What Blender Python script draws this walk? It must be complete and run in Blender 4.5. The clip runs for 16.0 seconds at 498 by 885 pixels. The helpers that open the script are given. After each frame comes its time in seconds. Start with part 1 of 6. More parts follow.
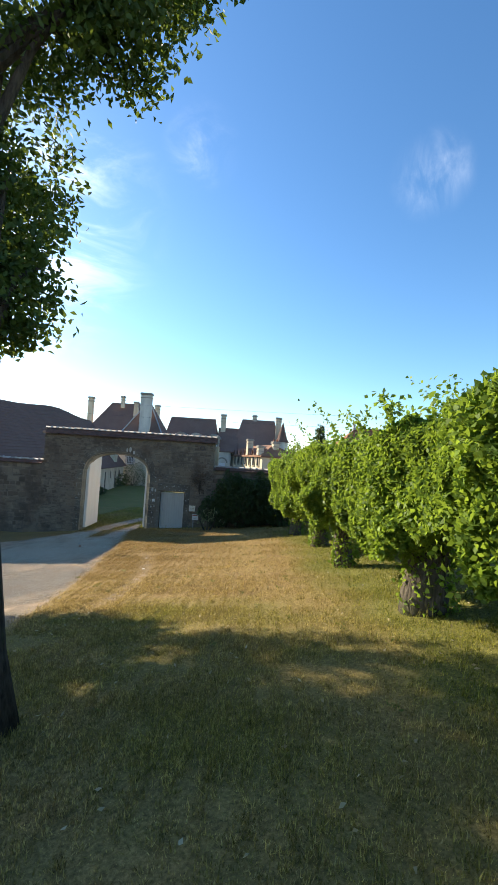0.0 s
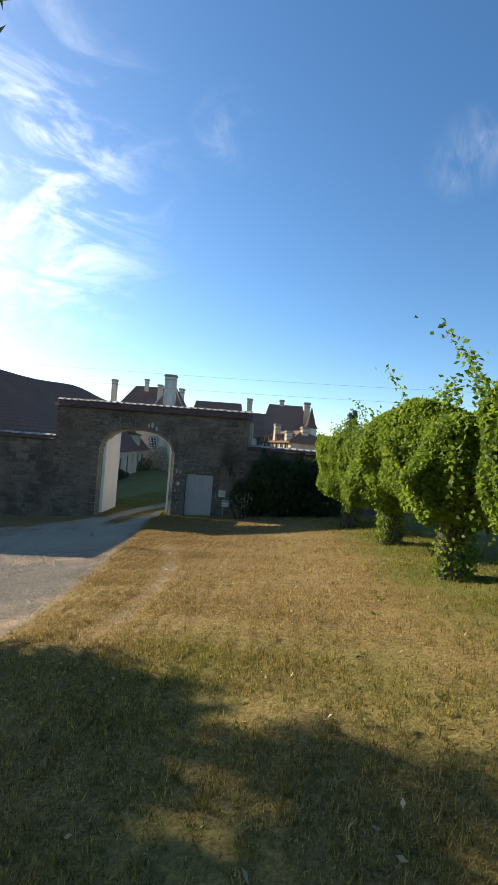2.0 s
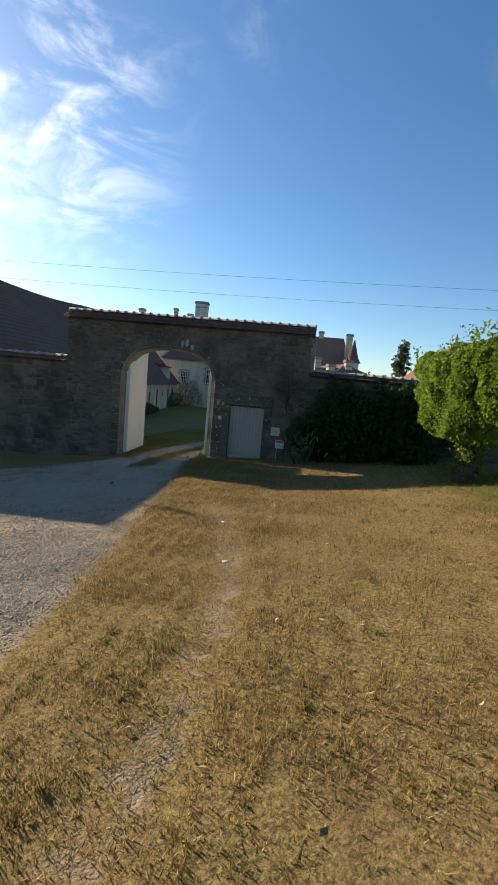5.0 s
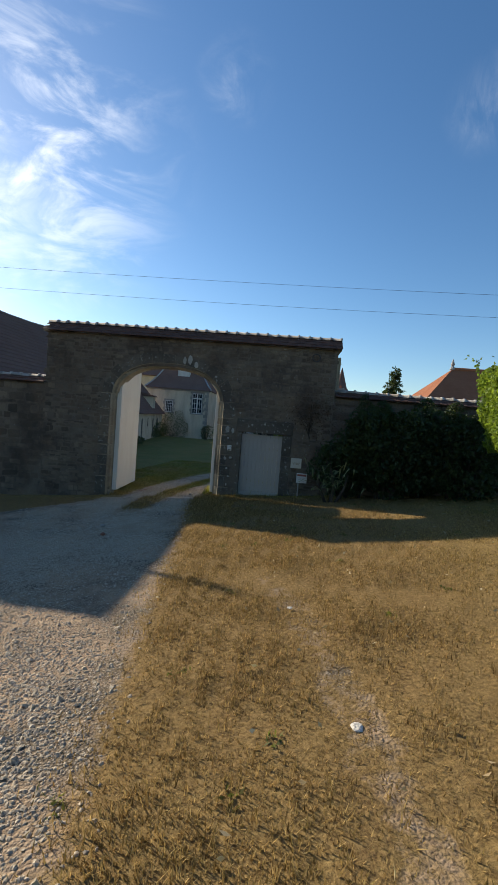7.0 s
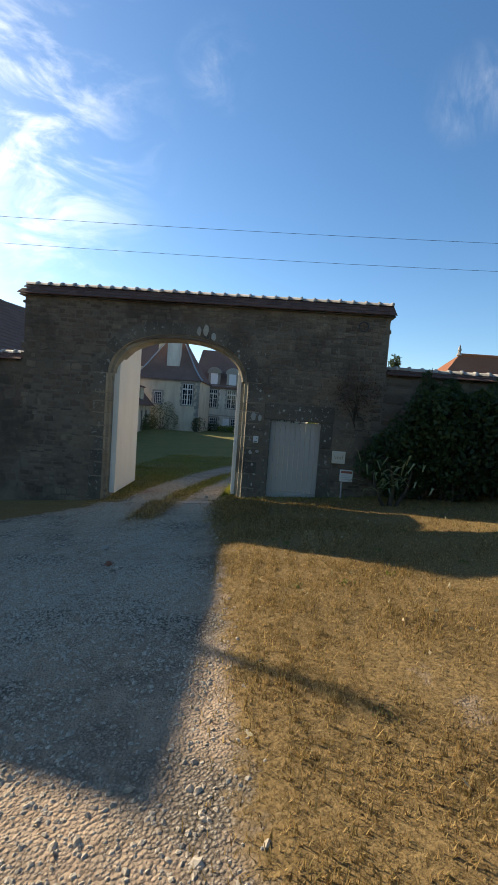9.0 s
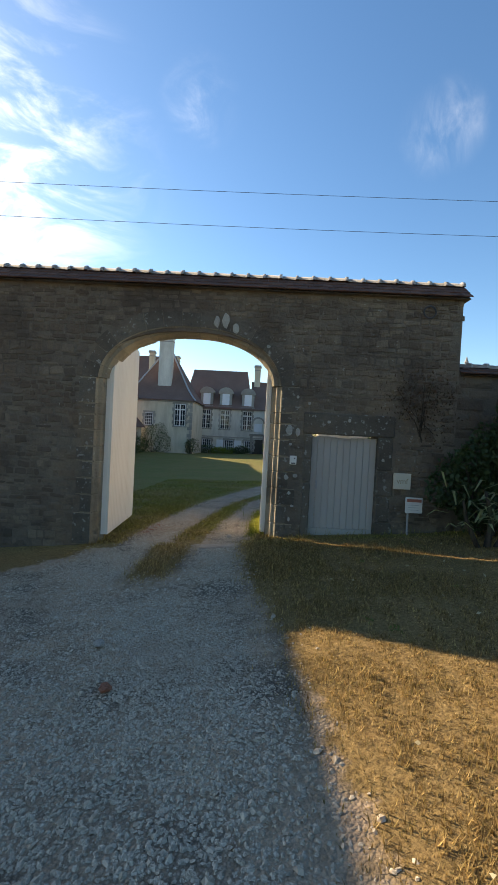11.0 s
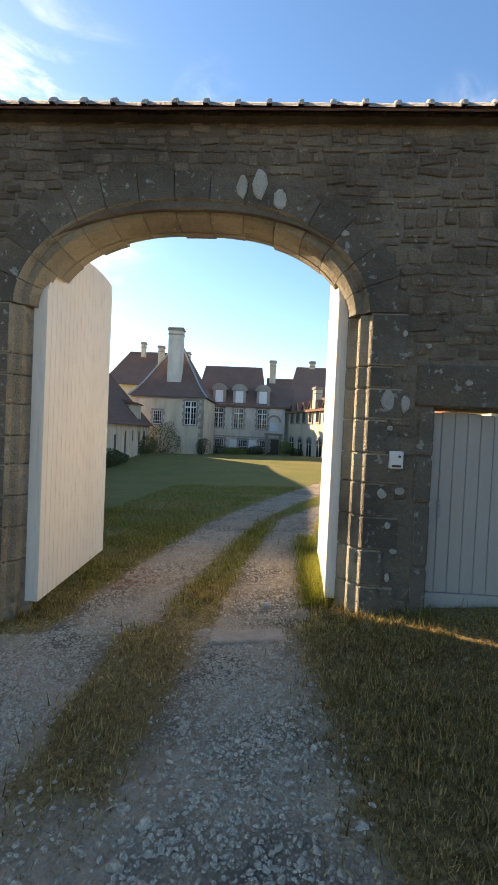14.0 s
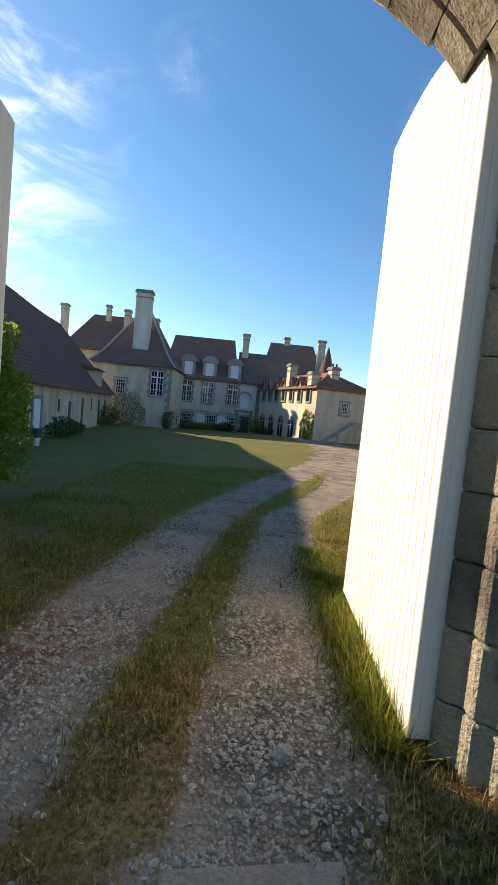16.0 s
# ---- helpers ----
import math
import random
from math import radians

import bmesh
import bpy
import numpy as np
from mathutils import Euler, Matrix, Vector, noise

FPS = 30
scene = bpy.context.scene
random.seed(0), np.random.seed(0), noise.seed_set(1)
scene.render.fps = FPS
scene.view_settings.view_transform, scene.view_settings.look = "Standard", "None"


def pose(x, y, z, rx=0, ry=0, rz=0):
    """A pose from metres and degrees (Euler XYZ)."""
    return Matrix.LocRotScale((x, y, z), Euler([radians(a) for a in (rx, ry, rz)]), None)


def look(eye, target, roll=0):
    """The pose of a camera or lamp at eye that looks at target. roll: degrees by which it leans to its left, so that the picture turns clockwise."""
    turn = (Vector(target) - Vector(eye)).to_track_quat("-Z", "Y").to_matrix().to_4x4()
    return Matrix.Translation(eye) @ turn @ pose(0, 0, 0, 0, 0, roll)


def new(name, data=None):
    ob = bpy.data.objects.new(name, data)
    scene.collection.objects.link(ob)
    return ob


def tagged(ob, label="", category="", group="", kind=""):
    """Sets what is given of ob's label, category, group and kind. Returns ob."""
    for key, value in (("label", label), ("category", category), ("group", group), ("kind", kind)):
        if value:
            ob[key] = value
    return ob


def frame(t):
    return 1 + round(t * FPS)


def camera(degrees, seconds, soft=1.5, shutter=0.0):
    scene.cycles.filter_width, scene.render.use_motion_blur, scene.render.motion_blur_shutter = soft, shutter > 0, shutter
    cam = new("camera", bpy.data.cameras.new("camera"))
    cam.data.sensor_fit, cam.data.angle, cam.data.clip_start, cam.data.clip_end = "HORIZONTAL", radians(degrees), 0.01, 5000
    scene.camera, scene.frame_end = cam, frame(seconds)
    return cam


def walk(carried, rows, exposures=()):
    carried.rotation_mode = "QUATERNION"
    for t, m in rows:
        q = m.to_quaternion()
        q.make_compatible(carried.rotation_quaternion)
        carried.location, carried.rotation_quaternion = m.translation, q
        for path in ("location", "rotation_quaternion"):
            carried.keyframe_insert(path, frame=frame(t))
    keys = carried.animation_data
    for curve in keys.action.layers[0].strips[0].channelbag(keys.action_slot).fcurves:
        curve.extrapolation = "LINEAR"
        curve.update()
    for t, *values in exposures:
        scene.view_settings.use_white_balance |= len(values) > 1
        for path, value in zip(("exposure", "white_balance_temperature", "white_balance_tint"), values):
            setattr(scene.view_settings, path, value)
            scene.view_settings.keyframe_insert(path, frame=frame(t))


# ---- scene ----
cam = camera(59.5, 16.0)
PATH = [
    (0, (0.008, 0.052, 1.482), (-0.026, 2.05, 1.57), 3.7),
    (0.5, (-0.082, 0.803, 1.383), (-0.095, 2.8, 1.488), 3.7),
    (1, (-0.247, 1.444, 1.285), (-0.261, 3.441, 1.399), 3.1),
    (1.5, (-0.468, 2.174, 1.162), (-0.569, 4.169, 1.259), 3.9),
    (2, (-0.694, 2.873, 1.044), (-0.827, 4.869, 1.072), 4.6),
    (2.5, (-0.865, 3.544, 0.979), (-1.056, 5.534, 0.932), 4.8),
    (3, (-1.065, 4.244, 0.884), (-1.328, 6.222, 0.756), 4.1),
    (3.5, (-1.225, 4.936, 0.784), (-1.49, 6.905, 0.555), 5.0),
    (3.7, (-1.337, 5.212, 0.773), (-1.602, 7.171, 0.468), 5.4),
    (5.8, (-2.421, 7.459, 0.404), (-2.653, 9.441, 0.268), 5.2),
    (6, (-2.567, 7.677, 0.383), (-2.809, 9.661, 0.289), 5.4),
    (6.5, (-2.871, 8.224, 0.312), (-3.091, 10.205, 0.145), 5.5),
    (7, (-3.173, 8.789, 0.267), (-3.336, 10.779, 0.149), 4.7),
    (7.5, (-3.516, 9.286, 0.226), (-3.645, 11.277, 0.097), 4.4),
    (8, (-3.802, 9.866, 0.153), (-3.933, 11.858, 0.025), 3.9),
    (8.5, (-4.099, 10.421, 0.061), (-4.158, 12.413, -0.108), 4.6),
    (9, (-4.373, 10.986, 0.002), (-4.465, 12.979, -0.145), 4.2),
    (9.5, (-4.695, 11.498, -0.021), (-4.804, 13.493, -0.115), 2.4),
    (11.8, (-5.362, 14.145, -0.243), (-5.377, 16.145, -0.288), 2.9),
    (12, (-5.376, 14.366, -0.235), (-5.388, 16.365, -0.294), 1.7),
    (12.5, (-5.421, 15.016, -0.251), (-5.449, 17.014, -0.341), 0.8),
    (13, (-5.532, 15.651, -0.302), (-5.59, 17.647, -0.423), 1.7),
    (13.5, (-5.612, 16.285, -0.395), (-5.724, 18.28, -0.48), 2.3),
    (14, (-5.74, 16.9, -0.452), (-5.846, 18.897, -0.498), 2.6),
    (14.5, (-5.78, 17.494, -0.527), (-5.824, 19.493, -0.59), 3.4),
    (15, (-5.855, 18.058, -0.559), (-5.879, 20.055, -0.664), 4.1),
    (15.5, (-5.925, 18.593, -0.599), (-5.911, 20.59, -0.7), 5.0),
    (16, (-6.05, 19.159, -0.605), (-5.996, 21.153, -0.743), 5.6),
]
EXPOSURE = [(0.0, 1.22, 6800, 9), (1.0, 1.02, 6800, 9), (2.0, 0.78, 6800, 9), (3.5, 0.62, 6800, 9), (6.5, 0.38, 6800, 10), (8.0, 0.57, 6900, 10), (9.5, 0.84, 7100, 10),
            (12.0, 1.32, 8100, 14), (13.5, 1.5, 8300, 16), (14.5, 1.52, 7800, 15), (15.5, 1.08, 7100, 11), (16.0, 0.86, 6900, 9)]
walk(cam, [(t, look(eye, target, roll)) for t, eye, target, roll in PATH], EXPOSURE)

# ---- world and sun: late sun from ahead and to the left ----
SUN_AZ, SUN_EL = radians(-55.9), radians(22.4)
world = bpy.data.worlds.new("sky")
scene.world = world
world.use_nodes = True
wn, wl = world.node_tree.nodes, world.node_tree.links
wn.clear()
w_out = wn.new("ShaderNodeOutputWorld")
w_bg = wn.new("ShaderNodeBackground")
w_sky = wn.new("ShaderNodeTexSky")
w_sky.sky_type, w_sky.sun_disc = "NISHITA", False
w_sky.sun_elevation, w_sky.sun_rotation = SUN_EL, SUN_AZ
w_sky.altitude, w_sky.air_density, w_sky.dust_density, w_sky.ozone_density = 300, 1.0, 0.45, 3.4
w_bg.inputs["Strength"].default_value = 0.123
w_co = wn.new("ShaderNodeTexCoord")


def wmath(op, a, b=None, c=None, clamp=False):
    n = wn.new("ShaderNodeMath")
    n.operation, n.use_clamp = op, clamp
    for i, v in enumerate((a, b, c)):
        if v is None:
            continue
        if isinstance(v, (int, float)):
            n.inputs[i].default_value = v
        else:
            wl.new(v, n.inputs[i])
    return n.outputs[0]


def wisp(centre, radius, scale, stretch, low, high):
    """A thin cloud: stretched noise that fades out round a direction of the sky."""
    c = Vector(centre).normalized()
    d = wn.new("ShaderNodeVectorMath")
    d.operation = "DISTANCE"
    wl.new(w_co.outputs["Generated"], d.inputs[0])
    d.inputs[1].default_value = c
    fall = wn.new("ShaderNodeMapRange")
    fall.interpolation_type = "SMOOTHSTEP"
    wl.new(d.outputs["Value"], fall.inputs["Value"])
    fall.inputs["From Min"].default_value, fall.inputs["From Max"].default_value = radius, 0.0
    mp = wn.new("ShaderNodeMapping")
    mp.inputs["Scale"].default_value = stretch
    mp.inputs["Rotation"].default_value = (0.2, 0.5, 0.3)
    wl.new(w_co.outputs["Generated"], mp.inputs["Vector"])
    nz = wn.new("ShaderNodeTexNoise")
    nz.inputs["Scale"].default_value, nz.inputs["Detail"].default_value = scale, 7
    nz.inputs["Roughness"].default_value, nz.inputs["Distortion"].default_value = 0.6, 0.9
    wl.new(mp.outputs[0], nz.inputs["Vector"])
    rg = wn.new("ShaderNodeMapRange")
    rg.interpolation_type = "SMOOTHSTEP"
    rg.inputs["From Min"].default_value, rg.inputs["From Max"].default_value = low, high
    wl.new(nz.outputs["Fac"], rg.inputs["Value"])
    return wmath("MULTIPLY", fall.outputs[0], rg.outputs[0], clamp=True)


wisps = [wisp((-0.52, 0.74, 0.44), 0.36, 5.5, (1.0, 1.0, 2.4), 0.42, 0.78),
         wisp((0.29, 0.785, 0.548), 0.085, 9.0, (1.4, 1.0, 0.8), 0.32, 1.2),
         wisp((-0.14, 0.796, 0.587), 0.085, 8.0, (1.0, 1.0, 1.8), 0.36, 1.6),
         wisp((-0.62, 0.70, 0.33), 0.22, 5.0, (1.0, 1.0, 2.6), 0.38, 0.70)]
cover = wisps[0]
for wv in wisps[1:]:
    cover = wmath("MAXIMUM", cover, wv)
w_mix = wn.new("ShaderNodeMix")
w_mix.data_type = "RGBA"
wl.new(wmath("MULTIPLY", cover, 0.75), w_mix.inputs["Factor"])
w_hue = wn.new("ShaderNodeHueSaturation")
w_hue.inputs["Saturation"].default_value = 1.16
wl.new(w_sky.outputs[0], w_hue.inputs["Color"])
wl.new(w_hue.outputs[0], w_mix.inputs["A"])
w_mix.inputs["B"].default_value = (10.0, 10.2, 10.4, 1)
wl.new(w_mix.outputs["Result"], w_bg.inputs["Color"])
wl.new(w_bg.outputs[0], w_out.inputs[0])

sun = new("sun", bpy.data.lights.new("sun", "SUN"))
sun.data.energy, sun.data.angle, sun.data.color = 5.0, radians(0.5), (1.0, 0.90, 0.72)
sun_from = Vector((math.sin(SUN_AZ) * math.cos(SUN_EL), math.cos(SUN_AZ) * math.cos(SUN_EL), math.sin(SUN_EL)))
sun.matrix_world = look(sun_from * 80, (0, 0, 0))
# ---- materials ----
def rgb(r, g, b):
    return (r, g, b, 1.0)


class Nodes:
    """A small builder round one node material."""

    def __init__(self, name, rough=0.85, metal=0.0, spec=0.3):
        self.m = bpy.data.materials.new(name)
        self.m.use_nodes = True
        self.t = self.m.node_tree
        self.b = self.t.nodes["Principled BSDF"]
        self.b.inputs["Roughness"].default_value = rough
        self.b.inputs["Metallic"].default_value = metal
        self.b.inputs["Specular IOR Level"].default_value = spec
        self.geo = self.t.nodes.new("ShaderNodeNewGeometry")
        self.obj = self.t.nodes.new("ShaderNodeObjectInfo")

    def node(self, kind, **inputs):
        n = self.t.nodes.new(kind)
        for k, v in inputs.items():
            self.put(n.inputs[k.replace("_", " ")], v)
        return n

    def put(self, socket, v):
        if isinstance(v, bpy.types.NodeSocket):
            self.t.links.new(v, socket)
        else:
            socket.default_value = v

    def noise(self, scale, detail=4, rough=0.55, distort=0.0, stretch=None, shift=0.0):
        pos = self.geo.outputs["Position"]
        if stretch or shift:
            mp = self.t.nodes.new("ShaderNodeMapping")
            mp.inputs["Scale"].default_value = stretch or (1, 1, 1)
            mp.inputs["Location"].default_value = (shift, shift * 0.7, shift * 1.3)
            self.t.links.new(pos, mp.inputs[0])
            pos = mp.outputs[0]
        n = self.node("ShaderNodeTexNoise", Vector=pos, Scale=scale, Detail=detail, Roughness=rough, Distortion=distort)
        return n.outputs["Fac"]

    def spots(self, scale):
        return self.node("ShaderNodeTexVoronoi", Vector=self.geo.outputs["Position"], Scale=scale).outputs["Distance"]

    def span(self, v, lo, hi, a=0.0, b=1.0):
        n = self.node("ShaderNodeMapRange", Value=v)
        n.inputs["From Min"].default_value, n.inputs["From Max"].default_value = lo, hi
        n.inputs["To Min"].default_value, n.inputs["To Max"].default_value = a, b
        return n.outputs[0]

    def math(self, op, a, b):
        n = self.t.nodes.new("ShaderNodeMath")
        n.operation = op
        self.put(n.inputs[0], a)
        self.put(n.inputs[1], b)
        return n.outputs[0]

    def mix(self, f, a, b, mode="MIX"):
        n = self.t.nodes.new("ShaderNodeMix")
        n.data_type, n.blend_type = "RGBA", mode
        self.put(n.inputs["Factor"], f)
        self.put(n.inputs["A"], a)
        self.put(n.inputs["B"], b)
        return n.outputs["Result"]

    def attr(self, name):
        n = self.t.nodes.new("ShaderNodeAttribute")
        n.attribute_name = name
        return n.outputs["Fac"]

    def colour(self, c):
        self.put(self.b.inputs["Base Color"], c)

    def bump(self, h, strength=0.5, dist=0.02):
        n = self.node("ShaderNodeBump", Height=h, Strength=strength, Distance=dist)
        self.t.links.new(n.outputs[0], self.b.inputs["Normal"])

    def rough(self, v):
        self.put(self.b.inputs["Roughness"], v)


def stone_mat(name, a, b, c, lichen=0.0, scale=3.0, rnd=0.35, grain=60.0):
    n = Nodes(name, 0.92, spec=0.15)
    col = n.mix(n.span(n.noise(scale, 6), 0.32, 0.68), rgb(*a), rgb(*b))
    col = n.mix(n.span(n.noise(scale * 0.35, 5, shift=7.0), 0.45, 0.72), col, rgb(*c))
    col = n.mix(rnd, col, n.mix(n.obj.outputs["Random"], rgb(*[v * 0.62 for v in a]), rgb(*[min(1, v * 1.4) for v in b])))
    if lichen:
        col = n.mix(n.math("MULTIPLY", n.span(n.noise(14, 3, shift=3.0), 0.70 - lichen, 0.76 - lichen), 0.75), col, rgb(0.42, 0.42, 0.38))
        col = n.mix(n.span(n.noise(5, 4, shift=11.0), 0.60, 0.75, 0, 0.7), col, rgb(0.045, 0.042, 0.038))
        col = n.mix(n.span(n.noise(0.8, 6, 0.65, shift=21.0), 0.50, 0.66, 0, 0.65), col, rgb(0.06, 0.05, 0.043))
        col = n.mix(n.span(n.noise(0.6, 5, 0.6, shift=33.0), 0.54, 0.70, 0, 0.55), col, rgb(0.30, 0.21, 0.13))
    col = n.mix(n.span(n.noise(grain, 3), 0.3, 0.7, 0, 0.35), col, rgb(*[v * 0.45 for v in a]))
    n.colour(col)
    n.bump(n.math("ADD", n.noise(grain, 4), n.math("MULTIPLY", n.noise(13.0, 6, 0.65, 0.6), 2.6)), 0.9, 0.016 if grain > 20 else 0.03)
    return n.m


M = {}
M["rubble"] = stone_mat("rubble_stone", (0.15, 0.12, 0.09), (0.235, 0.19, 0.14), (0.18, 0.12, 0.08), 0.05, 1.1, 0.42)
M["mortar"] = stone_mat("lime_mortar", (0.165, 0.138, 0.108), (0.235, 0.198, 0.155), (0.13, 0.10, 0.078), 0.001, 1.6, 0.0, 45)
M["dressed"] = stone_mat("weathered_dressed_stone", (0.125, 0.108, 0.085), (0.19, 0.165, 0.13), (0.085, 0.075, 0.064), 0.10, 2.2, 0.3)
M["jamb"] = stone_mat("pale_jamb_stone", (0.36, 0.30, 0.22), (0.46, 0.39, 0.28), (0.28, 0.24, 0.18), 0.0, 3.5, 0.2)
M["quoin"] = stone_mat("grey_quoin_stone", (0.33, 0.30, 0.26), (0.42, 0.39, 0.34), (0.27, 0.25, 0.22), 0.0, 1.2, 0.3, 12)
M["kerb"] = stone_mat("threshold_stone", (0.42, 0.33, 0.25), (0.52, 0.42, 0.33), (0.34, 0.26, 0.19), 0.0, 6.0, 0.0)
M["pebble"] = stone_mat("pale_gravel", (0.34, 0.31, 0.27), (0.47, 0.43, 0.38), (0.40, 0.31, 0.24), 0.0, 1.5, 0.0)


def plaster_mat(name, a, b, c, s=0.6):
    n = Nodes(name, 0.93, spec=0.1)
    col = n.mix(n.span(n.noise(s, 6, 0.62), 0.35, 0.68), rgb(*a), rgb(*b))
    col = n.mix(n.span(n.noise(1.3, 5, 0.6, stretch=(1, 1, 0.22), shift=5.0), 0.44, 0.70, 0, 0.85), col, rgb(*c))
    col = n.mix(n.span(n.noise(9, 4), 0.35, 0.75, 0, 0.25), col, rgb(*c))
    n.colour(col)
    n.bump(n.noise(14, 5), 0.35, 0.03)
    return n.m


M["plaster"] = plaster_mat("cream_lime_plaster", (0.62, 0.53, 0.38), (0.70, 0.62, 0.47), (0.46, 0.39, 0.29))
M["plaster_old"] = plaster_mat("stained_old_plaster", (0.54, 0.45, 0.33), (0.64, 0.56, 0.43), (0.28, 0.23, 0.17), 0.9)
M["plaster_white"] = plaster_mat("pale_grey_plaster", (0.62, 0.58, 0.50), (0.70, 0.67, 0.59), (0.44, 0.41, 0.36))


def tile_mat(name, a, b, c):
    n = Nodes(name, 0.9, spec=0.15)
    col = n.mix(n.span(n.noise(0.7, 6, 0.6), 0.35, 0.68), rgb(*a), rgb(*b))
    col = n.mix(n.span(n.noise(6.0, 3), 0.35, 0.7, 0, 0.6), col, rgb(*c))
    col = n.mix(0.3, col, n.mix(n.obj.outputs["Random"], rgb(*[v * 0.5 for v in a]), rgb(*[v * 1.4 for v in b])))
    n.colour(col)
    n.bump(n.math("ADD", n.noise(7.0, 3, stretch=(1, 1, 6.0)), n.noise(30, 3)), 0.5, 0.03)
    return n.m


M["tile"] = tile_mat("dark_brown_flat_tiles", (0.12, 0.07, 0.055), (0.17, 0.098, 0.075), (0.085, 0.06, 0.052))
M["tile_red"] = tile_mat("orange_clay_tiles", (0.30, 0.11, 0.055), (0.38, 0.16, 0.085), (0.22, 0.09, 0.05))
M["ridge"] = tile_mat("weathered_ridge_tiles", (0.36, 0.33, 0.30), (0.50, 0.47, 0.43), (0.24, 0.20, 0.17))


def paint_mat(name, c, dirt, rough=0.55, lines=0.0):
    n = Nodes(name, rough, spec=0.35)
    col = n.mix(n.span(n.noise(2.5, 5, 0.6, stretch=(1, 1, 0.3)), 0.45, 0.8, 0, 0.45), rgb(*c), rgb(*dirt))
    col = n.mix(n.span(n.noise(40, 3), 0.55, 0.8, 0, 0.2), col, rgb(*dirt))
    n.colour(col)
    n.bump(n.noise(30, 3, stretch=(1, 1, 0.1)), 0.15, 0.004)
    return n.m


M["white_paint"] = paint_mat("white_painted_boards", (0.72, 0.66, 0.57), (0.58, 0.49, 0.39))
M["grey_paint"] = paint_mat("pale_grey_painted_boards", (0.40, 0.38, 0.345), (0.30, 0.275, 0.24))
M["frame_paint"] = paint_mat("white_window_paint", (0.74, 0.73, 0.69), (0.55, 0.53, 0.48))
M["shutter"] = paint_mat("white_shutter_paint", (0.72, 0.73, 0.74), (0.55, 0.54, 0.52))
M["box_paint"] = paint_mat("cream_enamel", (0.62, 0.58, 0.47), (0.40, 0.36, 0.28), 0.4)
M["sign_paint"] = paint_mat("white_sign_enamel", (0.66, 0.66, 0.62), (0.45, 0.43, 0.38), 0.4)
M["red_paint"] = paint_mat("faded_red_print", (0.36, 0.12, 0.08), (0.28, 0.12, 0.09), 0.5)
M["ink"] = paint_mat("dark_print", (0.05, 0.05, 0.055), (0.09, 0.09, 0.09), 0.6)
M["zinc"] = paint_mat("zinc_grey_metal", (0.33, 0.34, 0.35), (0.22, 0.21, 0.20), 0.45)
M["dark_wood"] = paint_mat("dark_stained_wood", (0.08, 0.06, 0.045), (0.05, 0.04, 0.03), 0.7)
M["cable"] = paint_mat("black_cable_sheath", (0.05, 0.05, 0.055), (0.04, 0.04, 0.04), 0.6)

n = Nodes("window_glass", 0.06, spec=0.6)
n.colour(n.mix(n.noise(0.8, 2), rgb(0.012, 0.014, 0.017), rgb(0.03, 0.034, 0.04)))
M["glass"] = n.m


def bark_mat(name, a, b):
    n = Nodes(name, 0.95, spec=0.1)
    h = n.noise(22, 6, 0.65, stretch=(1, 1, 0.22))
    col = n.mix(n.span(h, 0.35, 0.65), rgb(*a), rgb(*b))
    col = n.mix(n.span(n.noise(4, 4, shift=2.0), 0.55, 0.7, 0, 0.6), col, rgb(0.06, 0.085, 0.03))
    n.colour(col)
    n.bump(h, 1.0, 0.04)
    return n.m


M["bark"] = bark_mat("rough_oak_bark", (0.035, 0.028, 0.022), (0.10, 0.08, 0.062))
M["bark_light"] = bark_mat("grey_hornbeam_bark", (0.05, 0.042, 0.032), (0.15, 0.125, 0.095))


def leaf_mat(name, a, b, c, glow=0.45):
    n = Nodes(name, 0.55, spec=0.25)
    r = n.geo.outputs["Random Per Island"]
    col = n.mix(r, rgb(*a), rgb(*b))
    col = n.mix(n.span(n.noise(1.1, 3), 0.45, 0.7, 0, 0.8), col, rgb(*c))
    n.colour(col)
    tr = n.node("ShaderNodeBsdfTranslucent", Color=n.mix(0.5, col, rgb(0.30, 0.36, 0.03), "ADD"))
    mx = n.node("ShaderNodeMixShader", Fac=glow)
    n.t.links.new(n.b.outputs[0], mx.inputs[1])
    n.t.links.new(tr.outputs[0], mx.inputs[2])
    n.t.links.new(mx.outputs[0], n.t.nodes["Material Output"].inputs[0])
    return n.m


M["hedge_leaf"] = leaf_mat("fresh_hornbeam_leaves", (0.07, 0.13, 0.018), (0.19, 0.28, 0.035), (0.05, 0.10, 0.018))
M["oak_leaf"] = leaf_mat("dark_oak_leaves", (0.03, 0.055, 0.018), (0.06, 0.10, 0.022), (0.035, 0.07, 0.02), 0.3)
M["shrub_leaf"] = leaf_mat("dark_evergreen_leaves", (0.022, 0.045, 0.018), (0.045, 0.075, 0.03), (0.03, 0.05, 0.025), 0.15)
M["bush_leaf"] = leaf_mat("yellow_green_leaves", (0.13, 0.19, 0.03), (0.28, 0.31, 0.05), (0.10, 0.16, 0.03), 0.5)
M["dead_leaf"] = leaf_mat("fallen_dry_leaves", (0.36, 0.27, 0.14), (0.55, 0.47, 0.30), (0.30, 0.19, 0.09), 0.1)
M["withered_leaf"] = leaf_mat("withered_brown_leaves", (0.045, 0.026, 0.02), (0.10, 0.055, 0.04), (0.06, 0.03, 0.022), 0.1)
M["climber_leaf"] = leaf_mat("climbing_rose_leaves", (0.05, 0.07, 0.03), (0.09, 0.11, 0.05), (0.06, 0.07, 0.04), 0.2)


